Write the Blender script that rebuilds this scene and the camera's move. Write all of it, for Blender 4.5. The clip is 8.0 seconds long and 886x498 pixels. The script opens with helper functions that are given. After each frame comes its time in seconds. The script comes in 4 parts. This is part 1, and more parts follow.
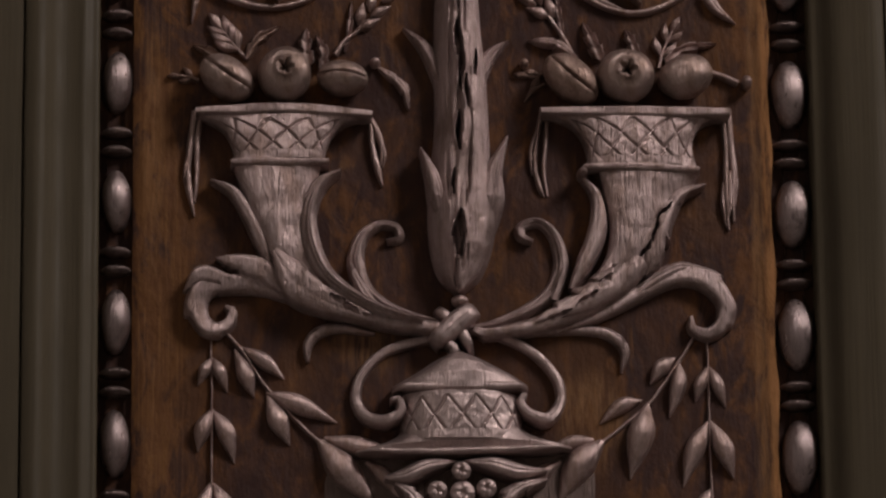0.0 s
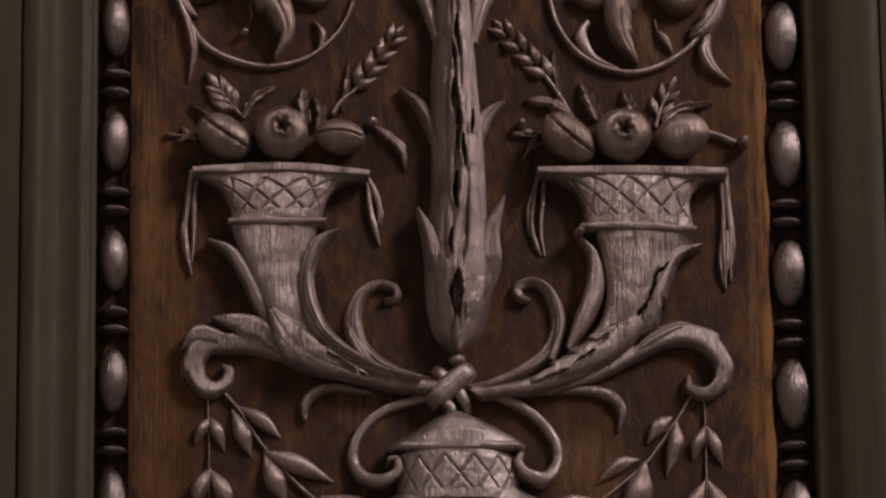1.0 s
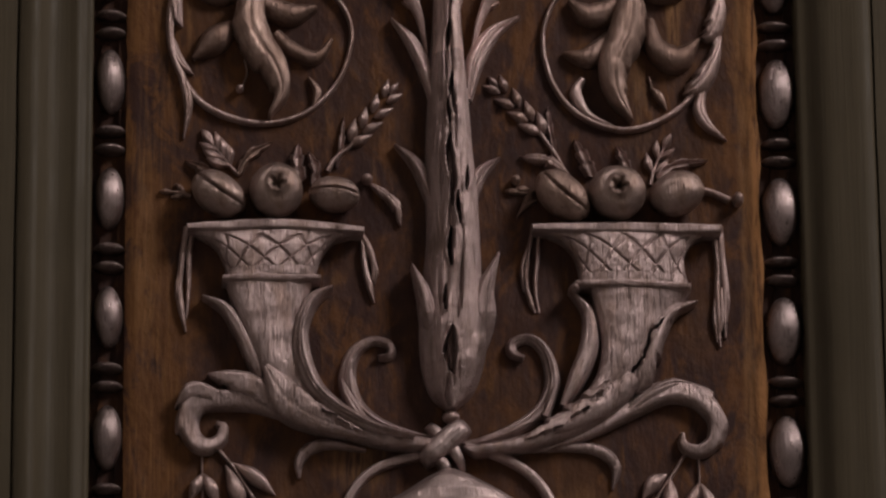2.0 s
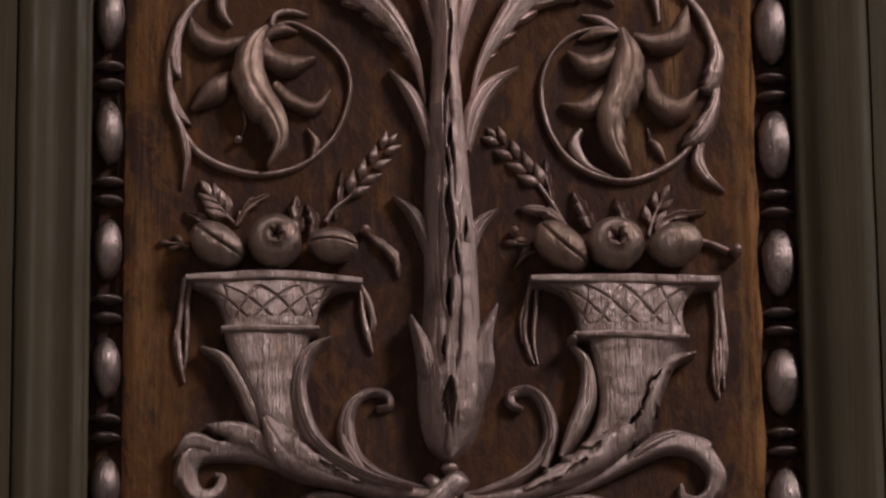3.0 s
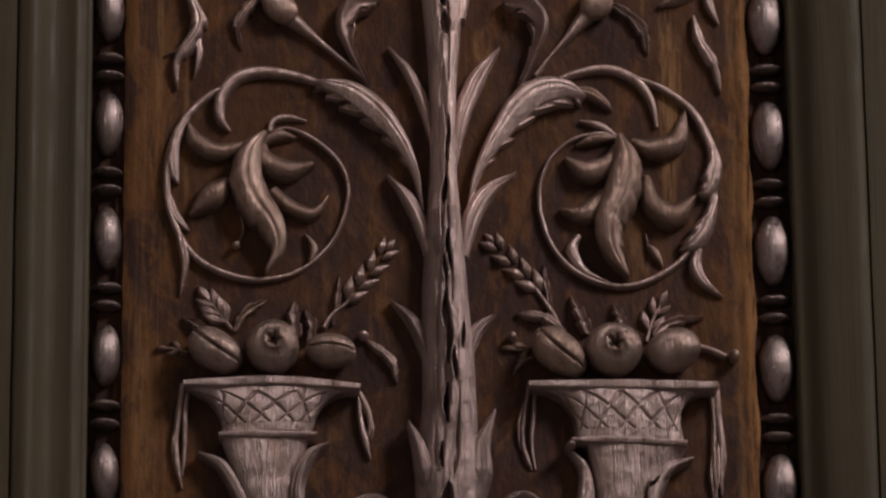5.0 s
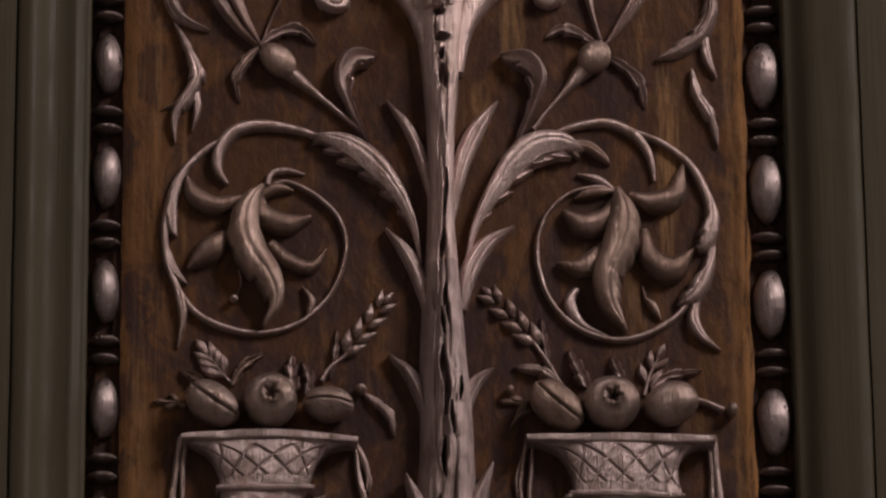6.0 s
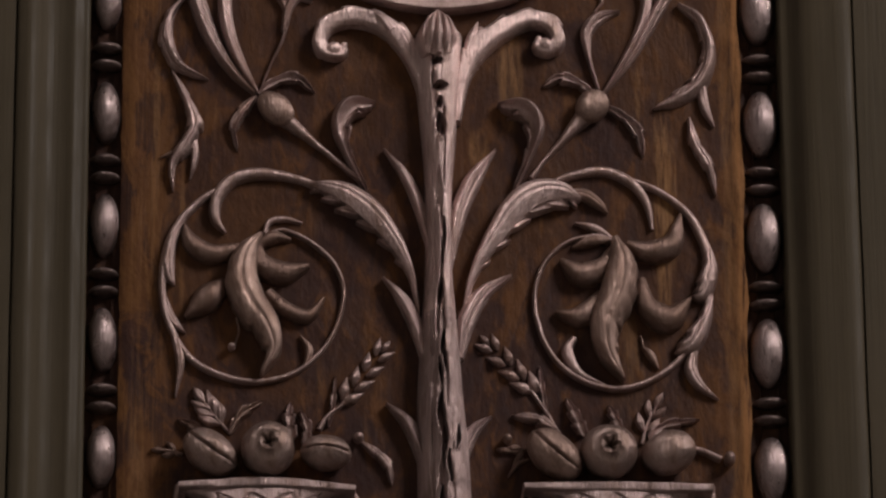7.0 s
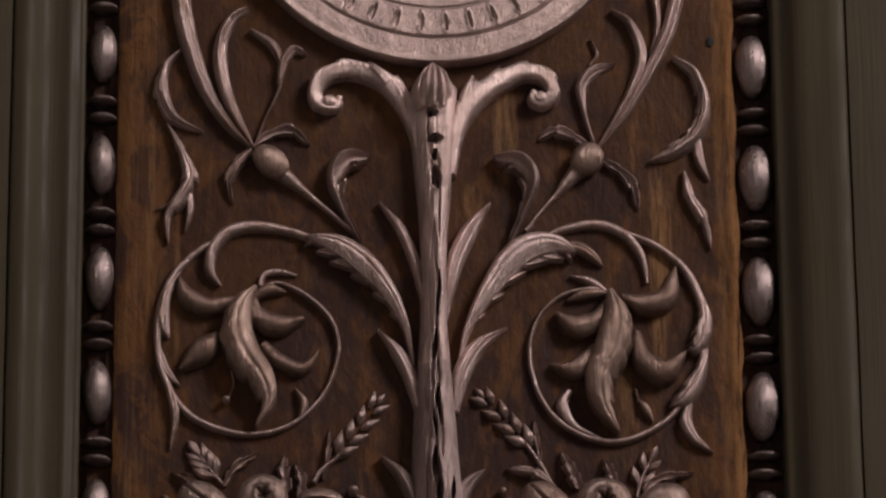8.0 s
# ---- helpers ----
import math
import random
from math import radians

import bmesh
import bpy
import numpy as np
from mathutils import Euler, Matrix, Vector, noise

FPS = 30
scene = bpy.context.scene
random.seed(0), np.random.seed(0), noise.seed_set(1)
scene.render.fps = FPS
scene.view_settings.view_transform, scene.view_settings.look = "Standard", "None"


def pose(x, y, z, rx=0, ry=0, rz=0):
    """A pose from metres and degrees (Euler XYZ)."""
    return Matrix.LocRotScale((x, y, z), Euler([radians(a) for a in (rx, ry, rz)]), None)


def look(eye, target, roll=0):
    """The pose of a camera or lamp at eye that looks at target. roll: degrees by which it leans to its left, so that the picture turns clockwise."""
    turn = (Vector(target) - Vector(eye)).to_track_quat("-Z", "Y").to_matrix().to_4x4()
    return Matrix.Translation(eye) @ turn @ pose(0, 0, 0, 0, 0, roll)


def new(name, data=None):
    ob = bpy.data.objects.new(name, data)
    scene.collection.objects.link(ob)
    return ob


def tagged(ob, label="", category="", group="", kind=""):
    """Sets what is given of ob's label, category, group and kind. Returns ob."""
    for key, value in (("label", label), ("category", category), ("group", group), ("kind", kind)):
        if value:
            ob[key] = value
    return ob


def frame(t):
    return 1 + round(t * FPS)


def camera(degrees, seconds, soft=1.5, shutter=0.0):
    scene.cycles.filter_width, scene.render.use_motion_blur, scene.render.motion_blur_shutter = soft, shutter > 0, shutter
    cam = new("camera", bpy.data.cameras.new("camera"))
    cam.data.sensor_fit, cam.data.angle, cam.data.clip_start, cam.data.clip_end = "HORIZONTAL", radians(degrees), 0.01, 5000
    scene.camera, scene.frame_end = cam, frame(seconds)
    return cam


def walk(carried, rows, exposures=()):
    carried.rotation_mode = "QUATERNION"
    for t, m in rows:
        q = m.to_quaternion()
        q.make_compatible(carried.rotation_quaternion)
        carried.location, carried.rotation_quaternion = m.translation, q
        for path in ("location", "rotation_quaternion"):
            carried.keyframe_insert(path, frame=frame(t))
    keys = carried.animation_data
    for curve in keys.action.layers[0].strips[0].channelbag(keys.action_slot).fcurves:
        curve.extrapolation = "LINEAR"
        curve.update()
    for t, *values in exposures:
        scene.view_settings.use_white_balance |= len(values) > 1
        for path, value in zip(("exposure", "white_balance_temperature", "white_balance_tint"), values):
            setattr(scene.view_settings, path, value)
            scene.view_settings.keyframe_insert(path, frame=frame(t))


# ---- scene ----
cam = camera(10.0, 8.0, soft=2.4)
EYE = (-0.1486, -2.250, 1.500)
# seconds, tilt up, roll, turn to the side (degrees); the camera stands on its tripod and tilts up
PATH = [
    (0, 16.597, -0.641, 3.612),
    (0.5, 16.952, -0.616, 3.626),
    (1, 17.268, -0.648, 3.654),
    (1.5, 17.596, -0.613, 3.690),
    (3, 18.489, -0.602, 3.751),
    (3.5, 18.768, -0.601, 3.759),
    (4, 19.066, -0.579, 3.767),
    (4.5, 19.373, -0.594, 3.782),
    (6, 20.286, -0.574, 3.822),
    (6.5, 20.563, -0.535, 3.843),
    (7, 20.836, -0.536, 3.856),
    (7.5, 21.134, -0.544, 3.885),
    (8, 21.435, -0.514, 3.923),
]
walk(cam, [(t, pose(*EYE, 90 + tilt, 0, -turn) @ pose(0, 0, 0, 0, 0, lean)) for t, tilt, lean, turn in PATH])

# ---- light: a high window to the right of the panel, a dim hall ----
scene.view_settings.exposure = 0.0
world = bpy.data.worlds.new("dim_room_air")
scene.world = world
world.use_nodes = True
world.node_tree.nodes["Background"].inputs["Color"].default_value = (0.62, 0.66, 0.75, 1)
world.node_tree.nodes["Background"].inputs["Strength"].default_value = 0.05

window_light = bpy.data.lights.new("window_light", "AREA")
window_light.shape, window_light.size, window_light.size_y = "RECTANGLE", 0.7, 0.95
window_light.energy, window_light.color = 61.5, (1.0, 0.905, 0.885)
lamp = new("window_light", window_light)
lamp.matrix_world = look((1.885, -1.65, 4.0), (0.0, 0.0, 2.25))

# ---- materials ----


def nodes_of(name):
    m = bpy.data.materials.new(name)
    m.use_nodes = True
    t = m.node_tree
    return m, t, t.nodes["Principled BSDF"]


def noise_node(t, scale, stretch=(1, 1, 1), detail=5, rough=0.55, distort=0.0, shift=(0, 0, 0)):
    co = t.nodes.new("ShaderNodeTexCoord")
    mp = t.nodes.new("ShaderNodeMapping")
    mp.inputs["Scale"].default_value = [scale * s for s in stretch]
    mp.inputs["Location"].default_value = shift
    n = t.nodes.new("ShaderNodeTexNoise")
    n.inputs["Scale"].default_value, n.inputs["Detail"].default_value = 1.0, detail
    n.inputs["Roughness"].default_value, n.inputs["Distortion"].default_value = rough, distort
    t.links.new(co.outputs["Object"], mp.inputs["Vector"])
    t.links.new(mp.outputs["Vector"], n.inputs["Vector"])
    return n.outputs["Fac"]


def ramp(t, fac, lo, hi, a=0.0, b=1.0):
    r = t.nodes.new("ShaderNodeMapRange")
    r.interpolation_type = "SMOOTHSTEP"
    for key, v in (("From Min", lo), ("From Max", hi), ("To Min", a), ("To Max", b)):
        r.inputs[key].default_value = v
    t.links.new(fac, r.inputs["Value"])
    return r.outputs["Result"]


def maths(t, op, a, b):
    n = t.nodes.new("ShaderNodeMath")
    n.operation = op
    for i, v in enumerate((a, b)):
        if isinstance(v, (int, float)):
            n.inputs[i].default_value = v
        else:
            t.links.new(v, n.inputs[i])
    return n.outputs[0]


def blend(t, fac, a, b, how="MIX"):
    n = t.nodes.new("ShaderNodeMix")
    n.data_type, n.blend_type = "RGBA", how
    if isinstance(fac, (int, float)):
        n.inputs["Factor"].default_value = fac
    else:
        t.links.new(fac, n.inputs["Factor"])
    for key, v in (("A", a), ("B", b)):
        s = [i for i in n.inputs if i.name == key and i.type == "RGBA"][0]
        if isinstance(v, tuple):
            s.default_value = (*v, 1)
        else:
            t.links.new(v, s)
    return [o for o in n.outputs if o.type == "RGBA"][0]


def bump(t, shader, height, strength, distance):
    b = t.nodes.new("ShaderNodeBump")
    b.inputs["Strength"].default_value, b.inputs["Distance"].default_value = strength, distance
    t.links.new(height, b.inputs["Height"])
    t.links.new(b.outputs["Normal"], shader.inputs["Normal"])


def silvered(name, paint, worn, wear, rough=0.39, metal=0.95, grain=1.0, run=0.05):
    """Old silvered paint over carved wood: streaky grain, scratches, rubbed brown patches."""
    m, t, s = nodes_of(name)
    streak = noise_node(t, 1300, (1, 1, run), 4, 0.62)
    crack = noise_node(t, 620, (1, 1, run * 0.6), 3, 0.7, 0.3, (7, 3, 1))
    patch = noise_node(t, 95, (1, 1, 0.30), 6, 0.62, 0.5)
    fleck = noise_node(t, 420, (1, 1, 0.35), 5, 0.65)
    broad = noise_node(t, 75, (1, 1, 0.22), 5)
    mask = ramp(t, maths(t, "ADD", patch, maths(t, "MULTIPLY", fleck, 0.35)), 0.78 - wear, 1.00 - wear)
    c = blend(t, maths(t, "MULTIPLY", mask, 0.66), paint, worn)
    c = blend(t, ramp(t, broad, 0.34, 0.72, 0.0, 0.50), c, tuple(v * 0.50 for v in paint))
    c = blend(t, ramp(t, streak, 0.30, 0.58, 0.45, 0.0), c, tuple(v * 0.40 for v in paint))
    c = blend(t, ramp(t, crack, 0.30, 0.40, 0.55, 0.0), c, tuple(v * 0.6 for v in worn))
    c = blend(t, ramp(t, fleck, 0.54, 0.74, 0.0, 0.4), c, tuple(min(0.9, v * 1.22) for v in paint))
    t.links.new(c, s.inputs["Base Color"])
    t.links.new(ramp(t, fleck, 0.3, 0.7, rough - 0.09, rough + 0.14), s.inputs["Roughness"])
    t.links.new(ramp(t, mask, 0, 1, metal, 0.8), s.inputs["Metallic"])
    relief = maths(t, "ADD", maths(t, "MULTIPLY", streak, 0.8), maths(t, "MULTIPLY", fleck, 0.5))
    bump(t, s, maths(t, "ADD", relief, maths(t, "MULTIPLY", ramp(t, crack, 0.28, 0.42), 0.6)), 0.8 * grain, 0.0011)
    return m


def ground_wood(name, dark=1.0):
    """Dark stained board with streaks and blotches of old gold-brown varnish, most of them along its two sides."""
    m, t, s = nodes_of(name)
    grain = noise_node(t, 520, (1, 1, 0.035), 5, 0.6)
    hair = noise_node(t, 900, (1, 1, 0.018), 5, 0.65, 0.0, (4, 0, 2))
    blot = noise_node(t, 40, (1.2, 1, 0.6), 7, 0.66, 1.2)
    blot2 = noise_node(t, 58, (1.2, 1, 0.6), 7, 0.68, 1.4, (3, 1, 7))
    cloud = noise_node(t, 17, (1.3, 1, 0.8), 5, 0.6, 0.8, (1, 8, 3))
    speck = noise_node(t, 300, (1, 1, 0.6), 4)
    co = t.nodes.new("ShaderNodeTexCoord")
    sep = t.nodes.new("ShaderNodeSeparateXYZ")
    t.links.new(co.outputs["Object"], sep.inputs[0])
    left = ramp(t, sep.outputs["X"], -0.140, -0.112, 1.0, 0.0)
    right = ramp(t, sep.outputs["X"], 0.126, 0.148, 0.0, 0.75)
    edge = maths(t, "MAXIMUM", left, right)
    side = maths(t, "MULTIPLY", maths(t, "MULTIPLY", edge, 0.15), ramp(t, blot, 0.36, 0.60, 0.15, 1.2))
    mark = ramp(t, maths(t, "ADD", maths(t, "ADD", maths(t, "MULTIPLY", blot, 0.55), maths(t, "MULTIPLY", blot2, 0.5)), side), 0.515, 0.66)
    c = blend(t, ramp(t, blot2, 0.33, 0.68), (0.037, 0.020, 0.0178), (0.060, 0.029, 0.0208))
    c = blend(t, ramp(t, maths(t, "ADD", cloud, ramp(t, sep.outputs["Z"], 0.42, 0.62, 0.0, 0.09)), 0.45, 0.68, 0.0, 0.6), c, (0.090, 0.040, 0.0165))
    c = blend(t, maths(t, "MULTIPLY", mark, 0.70), c, (0.128, 0.056, 0.021))
    gold = ramp(t, maths(t, "ADD", maths(t, "MULTIPLY", noise_node(t, 60, (1.4, 1, 0.3), 6, 0.66, 0.8, (9, 2, 4)), 0.8), maths(t, "MULTIPLY", side, 0.6)), 0.465, 0.58)
    c = blend(t, maths(t, "MULTIPLY", gold, 0.48), c, (0.17, 0.080, 0.029))
    lines = maths(t, "MULTIPLY", ramp(t, hair, 0.47, 0.63), ramp(t, edge, 0.0, 1.0, 0.04, 0.42))
    c = blend(t, maths(t, "MULTIPLY", lines, ramp(t, cloud, 0.35, 0.6, 0.35, 1.0)), c, (0.21, 0.104, 0.040))
    rub = noise_node(t, 210, (1.5, 1, 0.16), 6, 0.7, 0.5, (2, 5, 1))
    for x, z, w, l, much in ((0.1100, 0.580, 0.0035, 0.050, 1.0), (0.0376, 0.647, 0.0050, 0.022, 0.9), (0.0215, 0.610, 0.0040, 0.009, 0.9), (0.1150, 0.585, 0.0016, 0.030, 0.8), (-0.0410, 0.330, 0.0120, 0.016, 0.6), (0.0620, 0.290, 0.0140, 0.020, 0.6), (0.1475, 0.500, 0.0016, 0.900, 0.9), (0.1430, 0.480, 0.0035, 0.900, 0.55), (0.0990, 0.640, 0.0012, 0.012, 0.6), (-0.1330, 0.600, 0.0018, 0.060, 0.5), (-0.1200, 0.560, 0.0014, 0.030, 0.5), (0.0930, 0.500, 0.0050, 0.020, 0.6), (-0.1400, 0.420, 0.0040, 0.050, 0.5)):
        a = maths(t, "DIVIDE", maths(t, "SUBTRACT", sep.outputs["X"], x), w)
        b = maths(t, "DIVIDE", maths(t, "SUBTRACT", sep.outputs["Z"], z), l)
        d = maths(t, "ADD", maths(t, "MULTIPLY", a, a), maths(t, "MULTIPLY", b, b))
        c = blend(t, maths(t, "MULTIPLY", maths(t, "MULTIPLY", ramp(t, d, 0.2, 2.2, 1.0, 0.0), ramp(t, rub, 0.36, 0.62)), 0.8 * much), c, (0.27, 0.145, 0.066))
    lip = maths(t, "MULTIPLY", ramp(t, sep.outputs["X"], 0.1435, 0.1462), ramp(t, maths(t, "ADD", maths(t, "MULTIPLY", rub, 0.6), maths(t, "MULTIPLY", cloud, 0.5)), 0.44, 0.62))
    c = blend(t, maths(t, "MULTIPLY", lip, 0.75), c, (0.33, 0.155, 0.062))
    c = blend(t, ramp(t, grain, 0.30, 0.50, 0.14, 0.0), c, (0.028, 0.015, 0.011))
    if dark < 1.0:
        c = blend(t, 1.0 - dark, c, (0.014, 0.010, 0.009))
    t.links.new(c, s.inputs["Base Color"])
    t.links.new(ramp(t, speck, 0.3, 0.7, 0.42, 0.66), s.inputs["Roughness"])
    s.inputs["Specular IOR Level"].default_value = 0.10
    bump(t, s, maths(t, "ADD", maths(t, "MULTIPLY", grain, 0.2), maths(t, "ADD", maths(t, "MULTIPLY", speck, 0.7), blot)), 0.55, 0.0014)
    return m


def painted(name, colour, rough=0.45):
    """Brushed olive-grey oil paint on joinery."""
    m, t, s = nodes_of(name)
    brush = noise_node(t, 700, (1, 1, 0.02), 4, 0.6)
    cloud = noise_node(t, 14, (1, 1, 0.5), 4)
    c = blend(t, ramp(t, cloud, 0.3, 0.7), tuple(v * 0.86 for v in colour), tuple(v * 1.1 for v in colour))
    c = blend(t, ramp(t, brush, 0.3, 0.6, 0.3, 0.0), c, tuple(v * 0.6 for v in colour))
    t.links.new(c, s.inputs["Base Color"])
    t.links.new(ramp(t, noise_node(t, 160, (1, 1, 0.2)), 0.3, 0.7, rough - 0.08, rough + 0.12), s.inputs["Roughness"])
    s.inputs["Specular IOR Level"].default_value = 0.16
    bump(t, s, brush, 0.25, 0.0008)
    return m


def plaster(name, colour):
    m, t, s = nodes_of(name)
    c = blend(t, noise_node(t, 3, detail=6), tuple(v * 0.8 for v in colour), colour)
    t.links.new(c, s.inputs["Base Color"])
    s.inputs["Roughness"].default_value = 0.8
    bump(t, s, noise_node(t, 150), 0.2, 0.001)
    return m


# Lit copy of the silver: the stronger light high up is put into its colour.
LIT_SILVER = silvered("lit_silvered_carving", (0.68, 0.52, 0.49), (0.24, 0.135, 0.085), 0.12, 0.37, grain=1.2)
SILVER = silvered("silvered_carving", (0.50, 0.373, 0.348), (0.20, 0.110, 0.068), 0.17)
STALK = silvered("cracked_silvered_stalk", (0.46, 0.347, 0.33), (0.13, 0.075, 0.05), 0.13, grain=1.5)
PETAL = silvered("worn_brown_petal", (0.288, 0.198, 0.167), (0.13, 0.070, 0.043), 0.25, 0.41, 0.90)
GREYED = silvered("greyed_silvered_carving", (0.45, 0.344, 0.327), (0.18, 0.105, 0.072), 0.15, 0.39, grain=1.2)
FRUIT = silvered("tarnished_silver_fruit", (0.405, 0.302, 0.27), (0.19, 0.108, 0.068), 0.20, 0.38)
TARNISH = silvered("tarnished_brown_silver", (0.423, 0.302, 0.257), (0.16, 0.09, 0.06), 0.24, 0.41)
VASE = silvered("smooth_silvered_vase", (0.475, 0.37, 0.352), (0.26, 0.165, 0.125), 0.05, 0.43, grain=0.7)
CALM = silvered("smooth_silvered_disc", (0.50, 0.375, 0.345), (0.30, 0.20, 0.165), 0.06, 0.47, grain=0.7, run=0.45)
# Dark silver: shade of the gaps behind beads and vase leaves, put into the colour.
GAP_SHADE = silvered("gap_shaded_silver", (0.15, 0.105, 0.09), (0.06, 0.038, 0.028), 0.12, 0.5, 0.6)
BEAD = silvered("polished_silver_bead", (0.32, 0.25, 0.24), (0.10, 0.055, 0.04), 0.10, 0.34, 0.96, 0.8)
REEL = silvered("dark_reel_silver", (0.21, 0.16, 0.15), (0.08, 0.05, 0.04), 0.14, 0.36)
GROUND = ground_wood("stained_board")
CHANNEL = ground_wood("dark_channel_wood", 0.85)
PAINT = painted("olive_grey_paint", (0.062, 0.0485, 0.030), 0.52)
WALL = plaster("grey_plaster", (0.68, 0.655, 0.62))
HOLE_SHADE = plaster("hole_shade_black", (0.012, 0.009, 0.008))

# ---- building helpers: u to the side and v up on the panel, h out of it, in millimetres ----
BASE = 2.13
DEPTH = 1.35


def at(u, v, h=0.0):
    return Vector((u / 1000, -h / 1000, BASE + v / 1000))


def thing(name, u, v, label, category, group=""):
    ob = tagged(new(name), label, category, group)
    ob.empty_display_size = 0.01
    ob.location = at(u, v)
    return ob


def origin_of(ob):
    p = Vector((0, 0, 0))
    while ob is not None:
        p += ob.location
        ob = ob.parent
    return p


def mesh_of(name, verts, faces, material, angle=48):
    me = bpy.data.meshes.new(name)
    me.from_pydata(verts, [], faces)
    bm = bmesh.new()
    bm.from_mesh(me)
    bmesh.ops.remove_doubles(bm, verts=bm.verts, dist=1e-6)
    bmesh.ops.recalc_face_normals(bm, faces=bm.faces)
    bm.to_mesh(me)
    bm.free()
    me.polygons.foreach_set("use_smooth", [True] * len(me.polygons))
    me.set_sharp_from_angle(angle=radians(angle))
    me.materials.append(material)
    return me


def part(name, shape, material, parent, label=""):
    """One mesh under a thing or a part. shape: vertices in panel millimetres (n, 3) and faces."""
    co, faces = shape
    base = origin_of(parent)
    verts = [at(*p) - base for p in co]
    ob = new(name, mesh_of(name, verts, faces, material))
    ob.parent = parent
    return tagged(ob, label)


def lone(name, shape, material, label, category, group=""):
    """A thing of one mesh."""
    co, faces = shape
    co = np.array(co)
    u, v = (co[:, 0].min() + co[:, 0].max()) / 2, co[:, 1].min()
    base = at(u, v)
    ob = new(name, mesh_of(name, [at(*p) - base for p in co], faces, material))
    ob.location = base
    return tagged(ob, label, category, group)


def spline(pts, n):
    """Catmull-Rom through the points, n samples evenly by length; any number of columns."""
    p = np.array(pts, float)
    if len(p) == 2:
        return p[0] + (p[1] - p[0]) * np.linspace(0, 1, n)[:, None]
    p = np.vstack([2 * p[0] - p[1], p, 2 * p[-1] - p[-2]])
    out = []
    for i in range(1, len(p) - 2):
        s = np.linspace(0, 1, 24, endpoint=False)[:, None]
        a, b, c, d = p[i - 1], p[i], p[i + 1], p[i + 2]
        out.append(0.5 * (2 * b + (c - a) * s + (2 * a - 5 * b + 4 * c - d) * s**2 + (3 * b - a - 3 * c + d) * s**3))
    q = np.vstack(out + [p[-2:-1]])
    run = np.r_[0, np.cumsum(np.hypot(*np.diff(q[:, :2], axis=0).T))]
    return np.stack([np.interp(np.linspace(0, run[-1], n), run, q[:, k]) for k in range(q.shape[1])], 1)


def rumple(u, v, size, seed=0.0):
    return np.array([noise.noise(Vector((a / size, b / size, seed))) for a, b in zip(np.ravel(u), np.ravel(v))]).reshape(np.shape(u))


def sheet(U, V, H, sink=-1.5):
    """A closed-sided relief from grids of u, v, h: the rim falls straight into the board."""
    U, V, H = (np.pad(g, 1, mode="edge") for g in (U, V, H))
    H[0], H[-1], H[:, 0], H[:, -1] = sink, sink, sink, sink
    r, c = U.shape
    idx = np.arange(r * c).reshape(r, c)
    faces = np.stack([idx[:-1, :-1], idx[1:, :-1], idx[1:, 1:], idx[:-1, 1:]], -1).reshape(-1, 4)
    return np.stack([U.ravel(), V.ravel(), H.ravel()], 1), faces.tolist()


def profile(kind, c):
    a = np.abs(c)
    if kind in ("toothed_left", "toothed_right"):
        q = c if kind == "toothed_left" else -c
        out = np.clip((q + 0.3) / 1.3, 0, 1)
        return np.where(q > -0.3, 1 - 0.34 * out**1.8, 0.14 + 0.86 * np.sqrt(np.clip(1 - ((q + 0.3) / 0.7) ** 2, 0, 1))) - 0.07 * np.exp(-(((q + 0.05) / 0.1) ** 2))
    if kind == "leaf":
        return 0.14 + 0.86 * np.sqrt(1 - 0.97 * c * c) - 0.11 * np.exp(-((c / 0.16) ** 2))
    if kind in ("cupped", "cupped_back"):
        x = c if kind == "cupped" else -c
        return 0.40 + 0.55 * np.exp(-(((x - 0.55) / 0.30) ** 2)) + 0.38 * np.exp(-(((x + 0.72) / 0.20) ** 2)) - 0.35 * a**10
    if kind == "hollow":
        x = np.where(c < 0.3, (0.3 - c) / 1.3, (c - 0.3) / 0.7)
        return 0.14 + 0.86 * np.sqrt(np.clip(1 - 0.985 * x**2.2, 0, 1)) - 0.06 * np.exp(-(((c + 0.25) / 0.13) ** 2))
    if kind == "carved":
        x = np.where(c < 0.25, (0.25 - c) / 1.25, (c - 0.25) / 0.75)
        return 0.10 + 0.90 * np.clip(1 - 0.99 * x**1.5, 0, 1) ** 0.75 - 0.16 * np.exp(-(((c + 0.38) / 0.12) ** 2)) - 0.08 * np.exp(-(((c - 0.0) / 0.07) ** 2))
    if kind == "keel":
        x = np.where(c < 0.3, (0.3 - c) / 1.3, (c - 0.3) / 0.7)
        return 0.14 + 0.86 * np.where(c < 0.3, np.clip(1 - x**1.9, 0, 1) ** 0.75, np.sqrt(np.clip(1 - 0.985 * x**2.4, 0, 1)))
    if kind == "flute":
        return 0.16 + 0.84 * np.sqrt(1 - 0.97 * c * c) + 0.035 * np.cos(c * 19)
    if kind == "barrel":
        return 0.50 + 0.50 * np.sqrt(1 - 0.97 * np.abs(c) ** 2.6)
    if kind == "slope":
        return 0.80 - 0.12 * np.cos(c * 3) - 0.25 * a**8
    if kind == "plane":
        return 0.92 - 0.10 * c - 0.55 * a**5
    if kind == "flat":
        return 1 - 0.45 * a**6
    return 0.16 + 0.84 * np.sqrt(1 - 0.985 * np.abs(c) ** 2.2)


